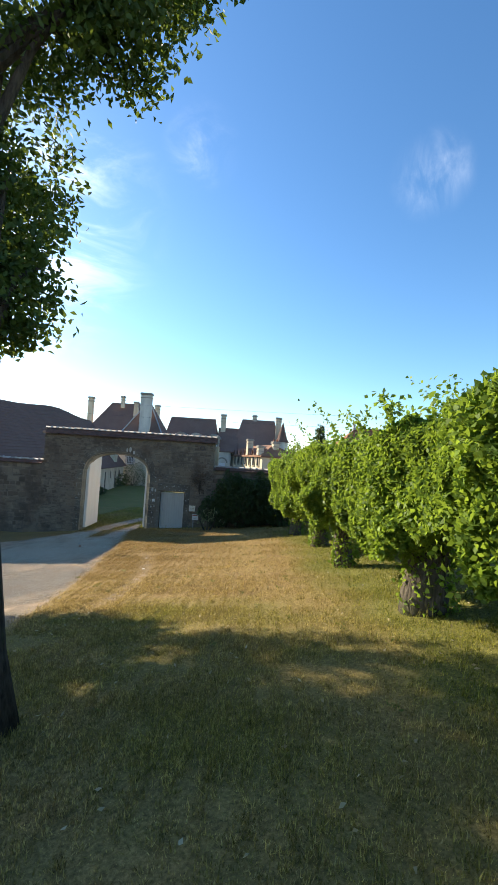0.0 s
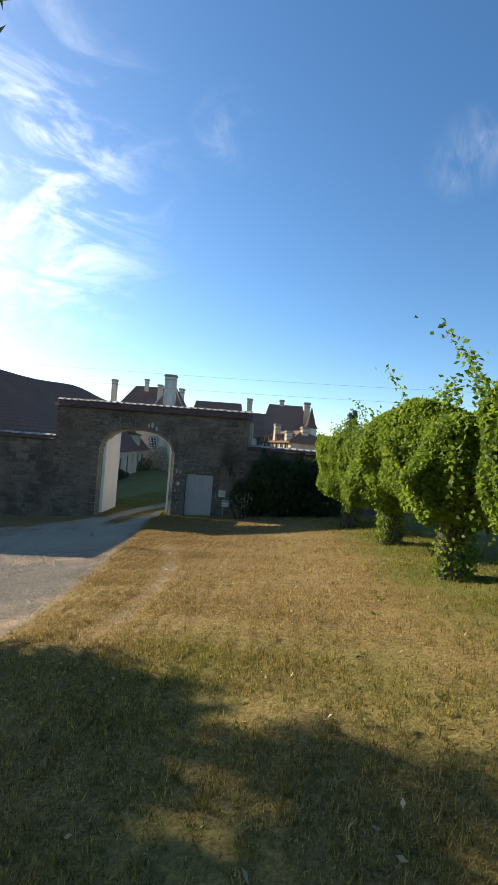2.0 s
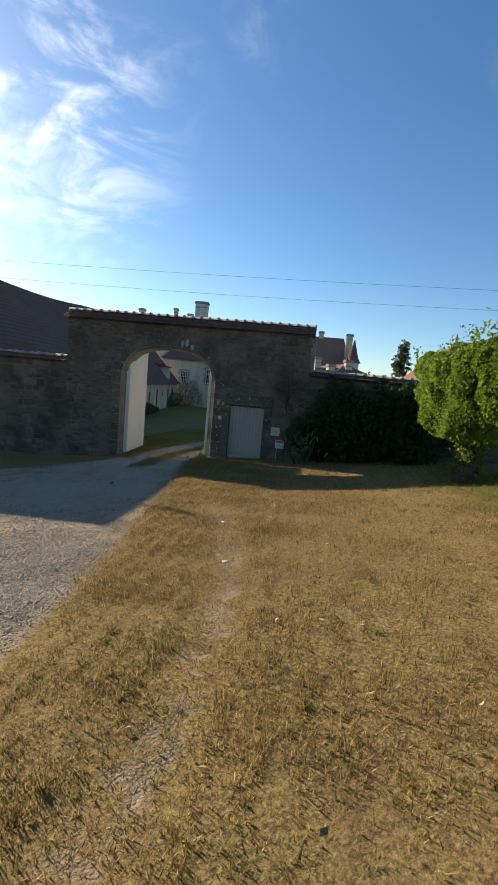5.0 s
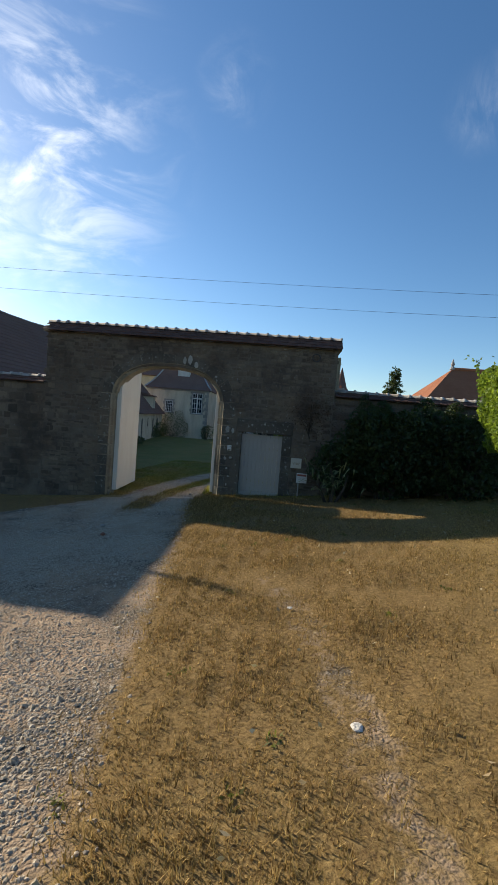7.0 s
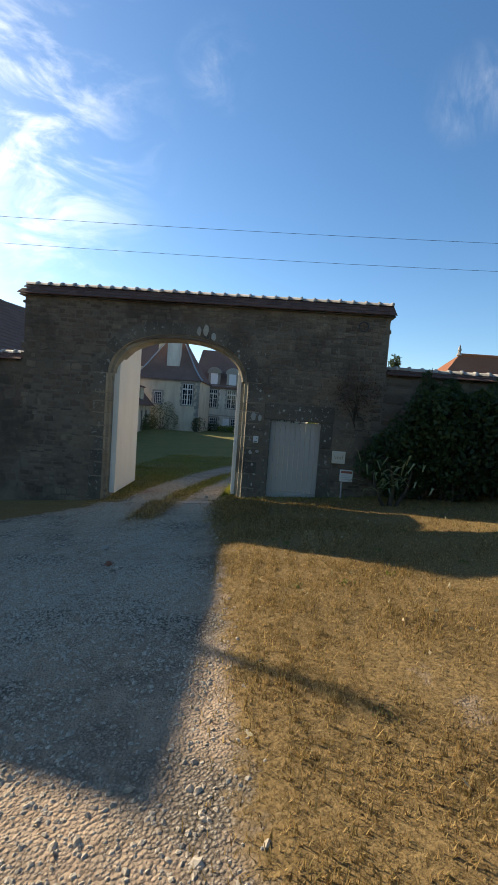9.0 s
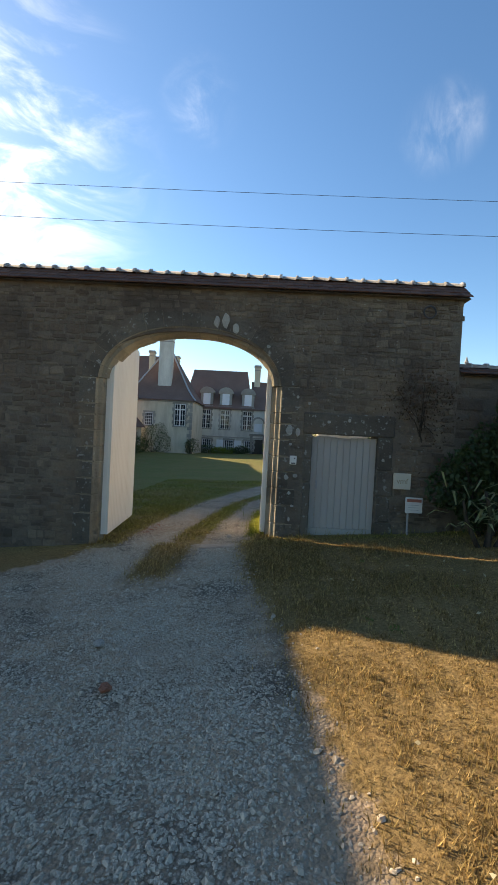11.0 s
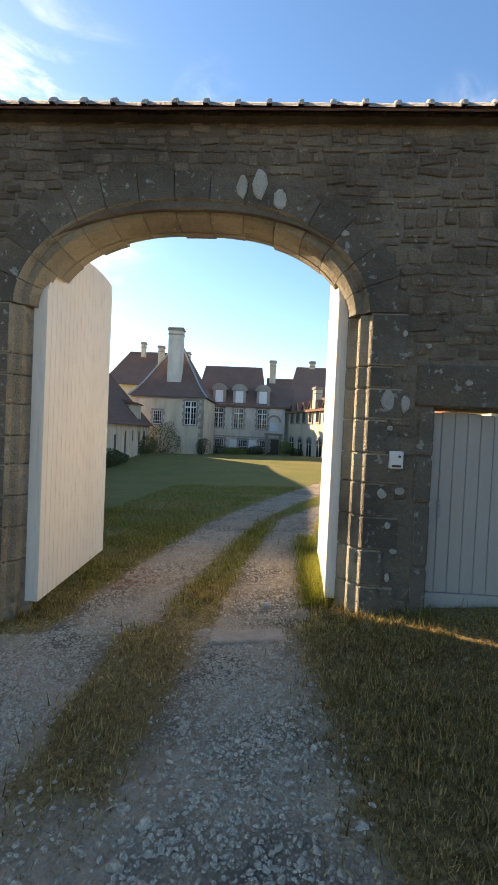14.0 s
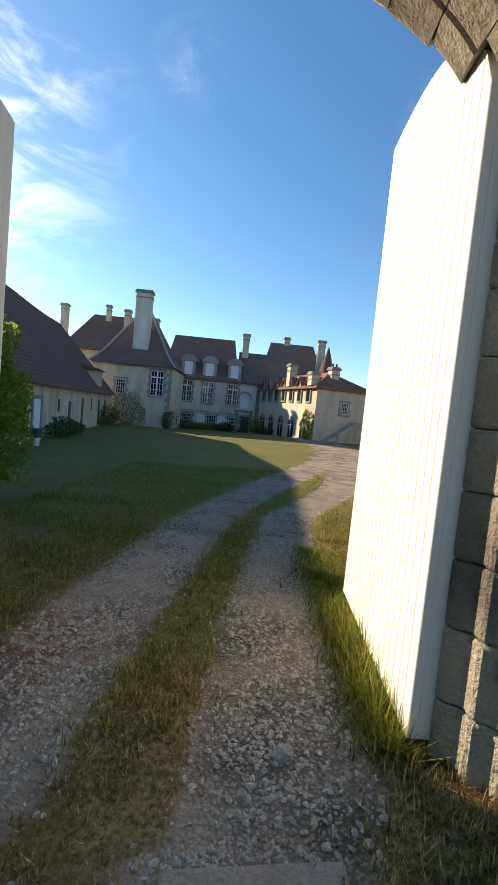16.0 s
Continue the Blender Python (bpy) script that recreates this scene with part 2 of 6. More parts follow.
def grass_mat(name):
    n = Nodes(name, 0.8, spec=0.12)
    r = n.geo.outputs["Random Per Island"]
    dry = n.mix(r, rgb(0.25, 0.16, 0.05), rgb(0.76, 0.56, 0.21))
    brown = n.mix(r, rgb(0.20, 0.118, 0.045), rgb(0.64, 0.44, 0.18))
    dry = n.mix(n.span(n.noise(7.5, 5, 0.7, shift=3.0), 0.49, 0.62, 0, 0.85), dry, n.mix(r, rgb(0.13, 0.075, 0.028), rgb(0.34, 0.21, 0.08)))
    dry = n.mix(n.span(n.noise(5.0, 4, 0.7, shift=8.0), 0.54, 0.68, 0, 0.7), dry, rgb(0.66, 0.47, 0.24))
    dry = n.mix(n.span(n.attr("green"), 0.0, -0.18), dry, brown)
    green = n.mix(r, rgb(0.13, 0.145, 0.02), rgb(0.44, 0.415, 0.075))
    col = n.mix(n.span(n.math("ADD", n.math("MULTIPLY", n.noise(0.55, 5, 0.6), 0.55), n.math("MULTIPLY", n.attr("green"), 0.62)), 0.42, 0.70), dry, green)
    col = n.mix(n.span(n.noise(21, 4, 0.7, shift=5.0), 0.43, 0.57, 0, 0.95), col, n.mix(1.0, col, rgb(0.42, 0.44, 0.38), "MULTIPLY"))
    col = n.mix(n.span(n.noise(30, 3, 0.6, shift=15.0), 0.56, 0.68, 0, 0.6), col, n.mix(0.5, col, rgb(0.80, 0.66, 0.36)))
    n.colour(col)
    tr = n.node("ShaderNodeBsdfTranslucent", Color=col)
    mx = n.node("ShaderNodeMixShader", Fac=0.4)
    n.t.links.new(n.b.outputs[0], mx.inputs[1])
    n.t.links.new(tr.outputs[0], mx.inputs[2])
    n.t.links.new(mx.outputs[0], n.t.nodes["Material Output"].inputs[0])
    return n.m


M["grass"] = grass_mat("parched_mown_grass")

# ground sheet: dry turf and pale gravel by the drive's shape, with a ragged edge between
n = Nodes("turf_and_gravel", 0.95, spec=0.08)
patch = n.span(n.math("ADD", n.math("MULTIPLY", n.noise(0.55, 5, 0.6), 0.55), n.math("MULTIPLY", n.attr("green"), 0.62)), 0.42, 0.70)
dry = n.mix(n.span(n.noise(34, 7, 0.75), 0.34, 0.66), rgb(0.08, 0.05, 0.022), rgb(0.46, 0.32, 0.13))
dry = n.mix(n.span(n.noise(2.2, 5, 0.6, shift=4.0), 0.52, 0.75, 0, 0.7), dry, rgb(0.20, 0.12, 0.06))
lush = n.mix(n.span(n.noise(36, 7, 0.75), 0.34, 0.66), rgb(0.065, 0.065, 0.022), rgb(0.27, 0.25, 0.075))
dry = n.mix(n.span(n.attr("green"), -0.02, -0.3), dry, n.mix(n.span(n.noise(34, 7, 0.75, shift=2.0), 0.34, 0.66), rgb(0.07, 0.044, 0.02), rgb(0.38, 0.25, 0.11)))
turf = n.mix(patch, dry, lush)
cells = n.node("ShaderNodeTexVoronoi", Vector=n.geo.outputs["Position"], Scale=52.0)
peb = n.mix(n.span(cells.outputs["Distance"], 0.0, 0.55), n.mix(cells.outputs["Color"], rgb(0.56, 0.48, 0.38), rgb(0.42, 0.35, 0.27)), rgb(0.15, 0.12, 0.09))
earth = n.mix(n.span(n.noise(12, 6, 0.6), 0.3, 0.7), rgb(0.33, 0.235, 0.16), rgb(0.50, 0.375, 0.265))
peb = n.mix(n.span(n.noise(1.6, 5, 0.6, shift=9.0), 0.36, 0.58), peb, earth)
red = n.mix(n.math("MULTIPLY", n.attr("brick"), n.span(n.noise(9, 4), 0.4, 0.6)), peb, rgb(0.30, 0.11, 0.06))
edge = n.span(n.math("ADD", n.attr("gravel"), n.math("MULTIPLY", n.math("SUBTRACT", n.noise(5.0, 6, 0.65), 0.5), 0.9)), 0.40, 0.60)
n.colour(n.mix(edge, turf, red))
hgt = n.math("ADD", n.math("MULTIPLY", n.noise(45, 5, 0.7), 0.8), n.math("MULTIPLY", n.noise(9, 4), 0.9))
n.bump(n.math("SUBTRACT", hgt, n.math("MULTIPLY", cells.outputs["Distance"], n.math("MULTIPLY", edge, 0.8))), 0.9, 0.03)
M["ground"] = n.m
# paler than the outer faces: sun on the reveals is partly in this colour
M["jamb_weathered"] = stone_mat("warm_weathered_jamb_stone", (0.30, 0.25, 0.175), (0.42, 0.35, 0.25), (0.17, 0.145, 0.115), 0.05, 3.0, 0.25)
M["coping_tile"] = tile_mat("reddish_brown_coping_tiles", (0.12, 0.06, 0.045), (0.17, 0.085, 0.06), (0.08, 0.055, 0.045))
M["plate_ink"] = paint_mat("worn_brown_lettering", (0.30, 0.22, 0.12), (0.40, 0.33, 0.22), 0.6)
M["strap_leaf"] = leaf_mat("pale_strap_leaves", (0.22, 0.25, 0.12), (0.38, 0.40, 0.24), (0.12, 0.15, 0.07), 0.25)
n = Nodes("loose_pale_gravel", 0.9, spec=0.15)
col = n.mix(n.geo.outputs["Random Per Island"], rgb(0.32, 0.255, 0.185), rgb(0.66, 0.56, 0.43))
col = n.mix(n.span(n.noise(1.2, 4), 0.5, 0.75, 0, 0.5), col, rgb(0.36, 0.26, 0.18))
n.colour(n.mix(n.span(n.noise(70, 3), 0.3, 0.7, 0, 0.35), col, rgb(0.18, 0.15, 0.12)))
M["loose_pebble"] = n.m
M["flint"] = stone_mat("pale_flint", (0.78, 0.74, 0.68), (0.86, 0.83, 0.78), (0.55, 0.48, 0.40), 0.0, 8.0, 0.0)
M["brick_bit"] = stone_mat("broken_red_brick", (0.32, 0.13, 0.08), (0.40, 0.18, 0.11), (0.28, 0.12, 0.08), 0.0, 8.0, 0.0)
n = Nodes("rubble_stone_mass", 0.92, spec=0.15)
rpi = n.geo.outputs["Random Per Island"]
col = n.mix(rpi, rgb(0.10, 0.08, 0.06), rgb(0.26, 0.21, 0.155))
col = n.mix(n.span(n.noise(0.9, 5), 0.45, 0.72), col, rgb(0.17, 0.125, 0.09))
col = n.mix(n.span(n.noise(5, 4, shift=11.0), 0.60, 0.75, 0, 0.7), col, rgb(0.045, 0.042, 0.038))
col = n.mix(n.span(n.noise(0.8, 6, 0.65, shift=21.0), 0.50, 0.66, 0, 0.65), col, rgb(0.06, 0.05, 0.043))
col = n.mix(n.span(n.noise(0.6, 5, 0.6, shift=33.0), 0.54, 0.70, 0, 0.55), col, rgb(0.30, 0.21, 0.13))
n.colour(n.mix(n.span(n.noise(60, 3), 0.3, 0.7, 0, 0.35), col, rgb(0.07, 0.06, 0.05)))
n.bump(n.math("ADD", n.noise(60, 4), n.math("MULTIPLY", n.noise(13, 6, 0.65, 0.6), 2.6)), 0.9, 0.016)
M["rubble_far"] = n.m
M["weed_leaf"] = leaf_mat("coarse_weed_leaves", (0.07, 0.085, 0.025), (0.16, 0.16, 0.05), (0.10, 0.075, 0.035), 0.3)
M["tile_brown"] = tile_mat("warm_brown_clay_tiles", (0.19, 0.10, 0.065), (0.26, 0.14, 0.09), (0.13, 0.08, 0.06))
M["lichen"] = stone_mat("pale_lichen_crust", (0.42, 0.41, 0.36), (0.52, 0.50, 0.45), (0.34, 0.33, 0.29), 0.0, 9.0, 0.0)
M["tile_house"] = tile_mat("weathered_brown_roof_tiles", (0.18, 0.105, 0.082), (0.24, 0.145, 0.112), (0.13, 0.09, 0.075))
# ---- building helpers ----
def mesh(name, verts, faces, mat):
    me = bpy.data.meshes.new(name)
    me.from_pydata([tuple(v) for v in verts], [], faces)
    me.materials.append(mat)
    me.update()
    return me


class Geo:
    """Gathers the faces of one part."""

    def __init__(self):
        self.v, self.f = [], []

    def add(self, verts, faces):
        k = len(self.v)
        self.v += [Vector(p) for p in verts]
        self.f += [tuple(i + k for i in f) for f in faces]
        return self

    def box(self, x0, x1, y0, y1, z0, z1, bevel=0.0, m=None):
        if bevel <= 0:
            c = [(x, y, z) for z in (z0, z1) for y in (y0, y1) for x in (x0, x1)]
            f = [(0, 2, 3, 1), (4, 5, 7, 6), (0, 1, 5, 4), (2, 6, 7, 3), (0, 4, 6, 2), (1, 3, 7, 5)]
        else:
            bm = bmesh.new()
            bmesh.ops.create_cube(bm, size=1.0, matrix=Matrix.Translation(((x0 + x1) / 2, (y0 + y1) / 2, (z0 + z1) / 2)) @ Matrix.Diagonal((x1 - x0, y1 - y0, z1 - z0, 1)))
            bmesh.ops.bevel(bm, geom=bm.edges[:], offset=bevel, segments=1, affect="EDGES")
            bm.verts.index_update()
            c, f = [v.co.copy() for v in bm.verts], [[v.index for v in q.verts] for q in bm.faces]
            bm.free()
        if m:
            c = [m @ Vector(p) for p in c]
        return self.add(c, f)

    def prism(self, outline, depth, m=None):
        """An outline in x, z, drawn out along y from 0 to depth."""
        k = len(outline)
        c = [Vector((x, 0, z)) for x, z in outline] + [Vector((x, depth, z)) for x, z in outline]
        f = [tuple(range(k)), tuple(range(2 * k - 1, k - 1, -1))] + [(i, i + k, (i + 1) % k + k, (i + 1) % k) for i in range(k)]
        if m:
            c = [m @ p for p in c]
        return self.add(c, f)

    def tube(self, points, radii, sides=8, cap=True):
        rings = []
        pts = [Vector(p) for p in points]
        for i, p in enumerate(pts):
            d = (pts[min(i + 1, len(pts) - 1)] - pts[max(i - 1, 0)]).normalized()
            a = d.cross(Vector((0.31, 0.95, 0.07))).normalized()
            b = d.cross(a)
            r = radii[i] if hasattr(radii, "__len__") else radii
            rings.append([p + (a * math.cos(t) + b * math.sin(t)) * r for t in (math.tau * j / sides for j in range(sides))])
        c = [q for ring in rings for q in ring]
        f = [(i * sides + j, i * sides + (j + 1) % sides, (i + 1) * sides + (j + 1) % sides, (i + 1) * sides + j) for i in range(len(pts) - 1) for j in range(sides)]
        if cap:
            f += [tuple(range(sides))[::-1], tuple(range((len(pts) - 1) * sides, len(pts) * sides))]
        return self.add(c, f)

    def mesh(self, name, mat, smooth=False):
        me = mesh(name, self.v, self.f, mat)
        bm = bmesh.new()
        bm.from_mesh(me)
        bmesh.ops.recalc_face_normals(bm, faces=bm.faces[:])
        bm.to_mesh(me)
        bm.free()
        if smooth:
            me.polygons.foreach_set("use_smooth", [True] * len(me.polygons))
        return me


def part(name, geo, mat, parent=None, label="", smooth=False):
    ob = new(name, geo.mesh(name, mat, smooth) if isinstance(geo, Geo) else geo)
    if parent:
        ob.parent = parent
    return tagged(ob, label)


def thing(name, label, category, group="", kind="", at=None):
    ob = new(name)
    ob.empty_display_size = 0.2
    if at:
        ob.matrix_world = at
    return tagged(ob, label, category, group, kind)


def smooth_step(a, b, v):
    v = min(1.0, max(0.0, (v - a) / (b - a)))
    return v * v * (3 - 2 * v)


def along(table, v):
    if v <= table[0][0]:
        return table[0][1]
    for (a, p), (b, q) in zip(table, table[1:]):
        if v <= b:
            return p + (q - p) * (v - a) / (b - a)
    return table[-1][1]


# ---- the lie of the land ----
def ground_z(x, y):
    xc, yc = max(-11.0, min(6.0, x)), max(-12.0, min(22.0, y))
    front = -0.209 + 0.183 * xc - 0.0865 * yc + 0.00114 * yc * yc - 0.00416 * xc * yc
    back = along([(20, -2.08), (26, -2.3), (40, -2.75), (60, -2.8), (75, -3.25), (120, -4.5)], y) + 0.03 * max(-6.0, min(6.0, x + 6))
    k = smooth_step(20.2, 24.0, y)
    return front * (1 - k) + back * k


# courtyard tracks: centre line x at each y
TRACK_L = [(20.0, -7.2), (21.3, -7.1), (23.4, -6.82), (26.0, -6.42), (28.5, -5.7), (32.0, -4.5), (36.0, -3.0), (46.0, 0.5)]
TRACK_R = [(19.0, -5.85), (21.1, -5.74), (22.3, -5.65), (24.0, -5.45), (26.3, -5.1), (30.0, -3.4), (36.0, -1.6), (46.0, 1.6)]


def gravel_at(x, y):
    if y < 20.6:
        right = along([(-4, -3.6), (8.5, -3.75), (10.7, -4.0), (13.0, -4.4), (16.7, -4.95), (18.5, -5.3), (20.6, -5.5)], y)
        left = along([(10, -16.0), (16, -13.0), (19.0, -9.2), (20.0, -8.2), (20.6, -8.0)], y)
        g = min(smooth_step(0.45, -0.45, x - right), smooth_step(-0.5, 0.5, x - left))
        # worn wheel rut across the turf, and a grass strip that starts before the gate
        rut = 0.45 * smooth_step(0.35, 0.1, abs(x - along([(7, -2.75), (9, -2.45), (10.6, -2.5), (13, -2.95), (16, -4.2)], y))) * smooth_step(6.5, 8, y) * smooth_step(16, 13, y)
        strip = smooth_step(17.6, 19.4, y) * smooth_step(0.55, 0.15, abs(x + 6.62)) * 0.8
        return max(0.0, max(g, rut) - strip)
    g = 0.0
    for track, w in ((TRACK_L, 0.36), (TRACK_R, 0.30)):
        w2 = w + 0.03 * max(0.0, y - 26) 
        g = max(g, smooth_step(w2 + 0.3, w2 - 0.12, abs(x - along(track, y))))
    # forecourt of the house
    far = smooth_step(37, 41, y) * smooth_step(54, 48, y) * smooth_step(-4, 0, x - (y - 40) * 0.1)
    return max(g, far * 0.8)


def green_at(x, y):
    """How green the turf is: lush by the hedge, under the wall and in the shady court."""
    g = (0.25 * smooth_step(-2.5, 0.5, x) + 0.55 * smooth_step(0.3, 2.6, x)) * smooth_step(21, 17, y)
    g = max(g, (0.50 + 0.10 * smooth_step(24, 30, y)) * smooth_step(20.9, 21.9, y))
    g -= 0.14 * smooth_step(24.5, 21.5, y) * smooth_step(20.2, 20.8, y) * smooth_step(0.5, 0.2, abs(x + 6.5))
    g = max(g, 0.55 * smooth_step(1.0, 0.0, math.hypot(x + 2.9, (y - 7.0) * 0.8)))
    g = max(g, 0.28 * smooth_step(4.5, 2.0, y))
    g = max(g, 0.44 * smooth_step(11.0, 6.0, y) * smooth_step(-4.5, -3.2, x))
    g = max(g, 0.4 * smooth_step(20.1, 20.5, y) * smooth_step(20.8, 20.6, y) * smooth_step(-5, -4.5, x))
    return g - 0.24 * smooth_step(8.0, 12.5, y) * smooth_step(20.5, 20.1, y) * smooth_step(1.5, 0.0, x)


def axis(near, step, lo, hi):
    vals = list(np.arange(near[0], near[1] + 1e-6, step))
    d, v = step, near[1]
    while v < hi:
        d *= 1.16
        v += d
        vals.append(v)
    d, v = step, near[0]
    while v > lo:
        d *= 1.16
        v -= d
        vals.insert(0, v)
    return vals


def build_ground():
    xs, ys = axis((-9.0, 4.0), 0.10, -900, 900), axis((0.0, 27.0), 0.10, -900, 1500)
    verts, grav, gre, bri = [], [], [], []
    for y in ys:
        for x in xs:
            g = gravel_at(x, y)
            z = ground_z(x, y)
            if -12 < x < 7 and -3 < y < 40:
                z += 0.025 * noise.noise((x * 1.3, y * 1.3, 0.0)) + 0.012 * noise.noise((x * 4.0, y * 4.0, 3.0)) - 0.03 * g
            verts.append((x, y, z))
            grav.append(g)
            gre.append(green_at(x, y))
            bri.append(smooth_step(0.6, 0.1, math.hypot(x + 7.3, (y - 21.95) * 0.8)))
    w = len(xs)
    faces = [(j * w + i, j * w + i + 1, (j + 1) * w + i + 1, (j + 1) * w + i) for j in range(len(ys) - 1) for i in range(w - 1)]
    me = mesh("ground", verts, faces, M["ground"])
    for nm, vals in (("gravel", grav), ("green", gre), ("brick", bri)):
        me.attributes.new(nm, "FLOAT", "POINT").data.foreach_set("value", vals)
    me.polygons.foreach_set("use_smooth", [True] * len(me.polygons))
    return tagged(new("ground", me), "parched mown grass with a pale gravel drive", "ground", kind="structure")


ground = build_ground()

# ---- gateway wall ----
WY0, WY1 = 20.72, 21.27
GATE_L, GATE_R, SPRING, CROWN = -7.97, -5.10, 0.62, 1.42
REBATE = 0.16
WALL_L, WALL_R, WALL_T = -10.08, -1.95, 2.34
DOOR_L, DOOR_R, DOOR_T, DOOR_B = -4.37, -3.24, -0.16, -1.95


def arch_z(x):
    """Underside of the basket arch."""
    u = (x - (GATE_L + GATE_R) / 2) / ((GATE_R - GATE_L) / 2)
    if abs(u) >= 1:
        return -3.2
    return SPRING + (CROWN - SPRING) * (1 - abs(u) ** 2.35) ** (1 / 1.9)


def wall_core():
    """The wall with the arched gate and the small door cut through it."""
    gl, gr = GATE_L - REBATE, GATE_R + REBATE
    xs = sorted({*np.linspace(WALL_L, gl, 6), *(gl + (gr - gl) * (0.5 - 0.5 * math.cos(math.pi * i / 40)) for i in range(41)), *np.linspace(gr, DOOR_L, 4), DOOR_R, *np.linspace(DOOR_R, WALL_R, 5)[1:]})
    mid_x = (gl + gr) / 2
    stretch = (GATE_R - GATE_L) / (gr - gl)

    def wide_arch(x):
        return max(SPRING + 0.03, arch_z(mid_x + (x - mid_x) * stretch) + 0.06)

    g = Geo()
    for a, b in zip(xs, xs[1:]):
        mid = (a + b) / 2
        if gl < mid < gr:
            za, zb = wide_arch(a), wide_arch(b)
        elif DOOR_L - 1e-4 < mid < DOOR_R:
            za = zb = DOOR_T
        else:
            za = zb = -3.4
        c = [(a, WY0, za), (b, WY0, zb), (b, WY0, WALL_T), (a, WY0, WALL_T), (a, WY1, za), (b, WY1, zb), (b, WY1, WALL_T), (a, WY1, WALL_T)]
        g.add(c, [(0, 1, 2, 3), (5, 4, 7, 6), (4, 5, 1, 0), (3, 2, 6, 7)])
    for x in (WALL_L, gl, gr, DOOR_L, DOOR_R, WALL_R):
        top = SPRING + 0.03 if x in (gl, gr) else DOOR_T if x in (DOOR_L, DOOR_R) else WALL_T
        g.add([(x, WY0, -3.4), (x, WY1, -3.4), (x, WY1, top), (x, WY0, top)], [(0, 1, 2, 3)])
    return g


gate_wall = part("wall_gateway", wall_core(), M["mortar"])
tagged(gate_wall, "old rubble stone wall with an arched carriage gate", "wall", kind="structure")

# lower boundary walls either side
low_left = part("wall_low_west", Geo().box(-30, WALL_L, WY0 + 0.02, WY1 - 0.03, -4.2, 0.80), M["mortar"])
tagged(low_left, "low rubble boundary wall with a tiled coping", "wall", kind="structure")
low_right = part("wall_low_east", Geo().box(WALL_R, 24, WY0 + 0.05, WY1 - 0.03, -3.2, 1.02), M["mortar"])
tagged(low_right, "rubble garden wall with a tiled coping, in shade", "wall", kind="structure")

# gate leaves, swung open into the court
def gate_leaf(hinge_x, hinge_y, side, degrees):
    leaf = thing("gate_leaf", "tall white painted board gate leaf, standing open in the archway", "gate", "gate leaves", at=Matrix.Translation((hinge_x, hinge_y, 0)) @ pose(0, 0, 0, 0, 0, degrees))
    width, boards = (1.83, 18) if side > 0 else (1.60, 18)
    zb = ground_z(hinge_x, 21.8) + 0.11
    def top(d):
        return arch_z(GATE_L + d + 0.02) + 0.03
    for i in range(boards):
        d0, d1 = i * width / boards + 0.0015, (i + 1) * width / boards - 0.0015
        o = [(d0, zb), (d1, zb), (d1, max(top(d1), SPRING + 0.1)), (d0, max(top(d0), SPRING + 0.1))]
        g = Geo()
        pts = [(p, q) for p, q in o]
        bev = 0.004
        front = [(side * 0.04, p + (bev if k in (0, 3) else -bev), q) for k, (p, q) in enumerate(pts)]
        mid = [(side * 0.036, p, q) for p, q in pts]
        back = [(0.0, p, q) for p, q in pts]
        v = front + mid + back
        f = [(0, 1, 2, 3), (8, 11, 10, 9)] + [(a, a + 4, (a + 1) % 4 + 4, (a + 1) % 4) for a in range(4)] + [(a + 4, a + 8, (a + 1) % 4 + 8, (a + 1) % 4 + 4) for a in range(4)]
        g.add(v, f)
        part("board", g, M["white_paint"], leaf)
    for z0, z1 in ((zb + 0.12, zb + 0.30), (zb + 1.35, zb + 1.52), (SPRING - 0.1, SPRING + 0.06)):
        part("rail", Geo().box(min(0, -side * 0.05), max(0, -side * 0.05), 0.02, width - 0.02, z0, z1, 0.005), M["white_paint"], leaf)
    part("hinge_stile", Geo().box(min(0, -side * 0.085), max(0, -side * 0.085), 0.0, 0.10, zb, SPRING + 0.19, 0.005), M["white_paint"], leaf)
    return leaf


gate_leaf(-7.93, 20.88, 1, 2.9)
gate_leaf(-5.15, 20.95, -1, -3.6)
# ---- the barn and the house across the court ----
def roof_prism(eave, ridge, zs, thick=0.18):
    """A hipped or gabled roof: eave corners (4, anticlockwise) and two ridge ends."""
    a, b, c, d = [Vector(p) for p in eave]
    e, f = [Vector(p) for p in ridge]
    g = Geo()
    dz = Vector((0, 0, -thick))
    v = [a, b, c, d, e, f, a + dz, b + dz, c + dz, d + dz]
    g.add(v, [(0, 1, 5, 4), (1, 2, 5), (2, 3, 4, 5), (3, 0, 4), (0, 6, 7, 1), (1, 7, 8, 2), (2, 8, 9, 3), (3, 9, 6, 0), (6, 9, 8, 7)])
    return g


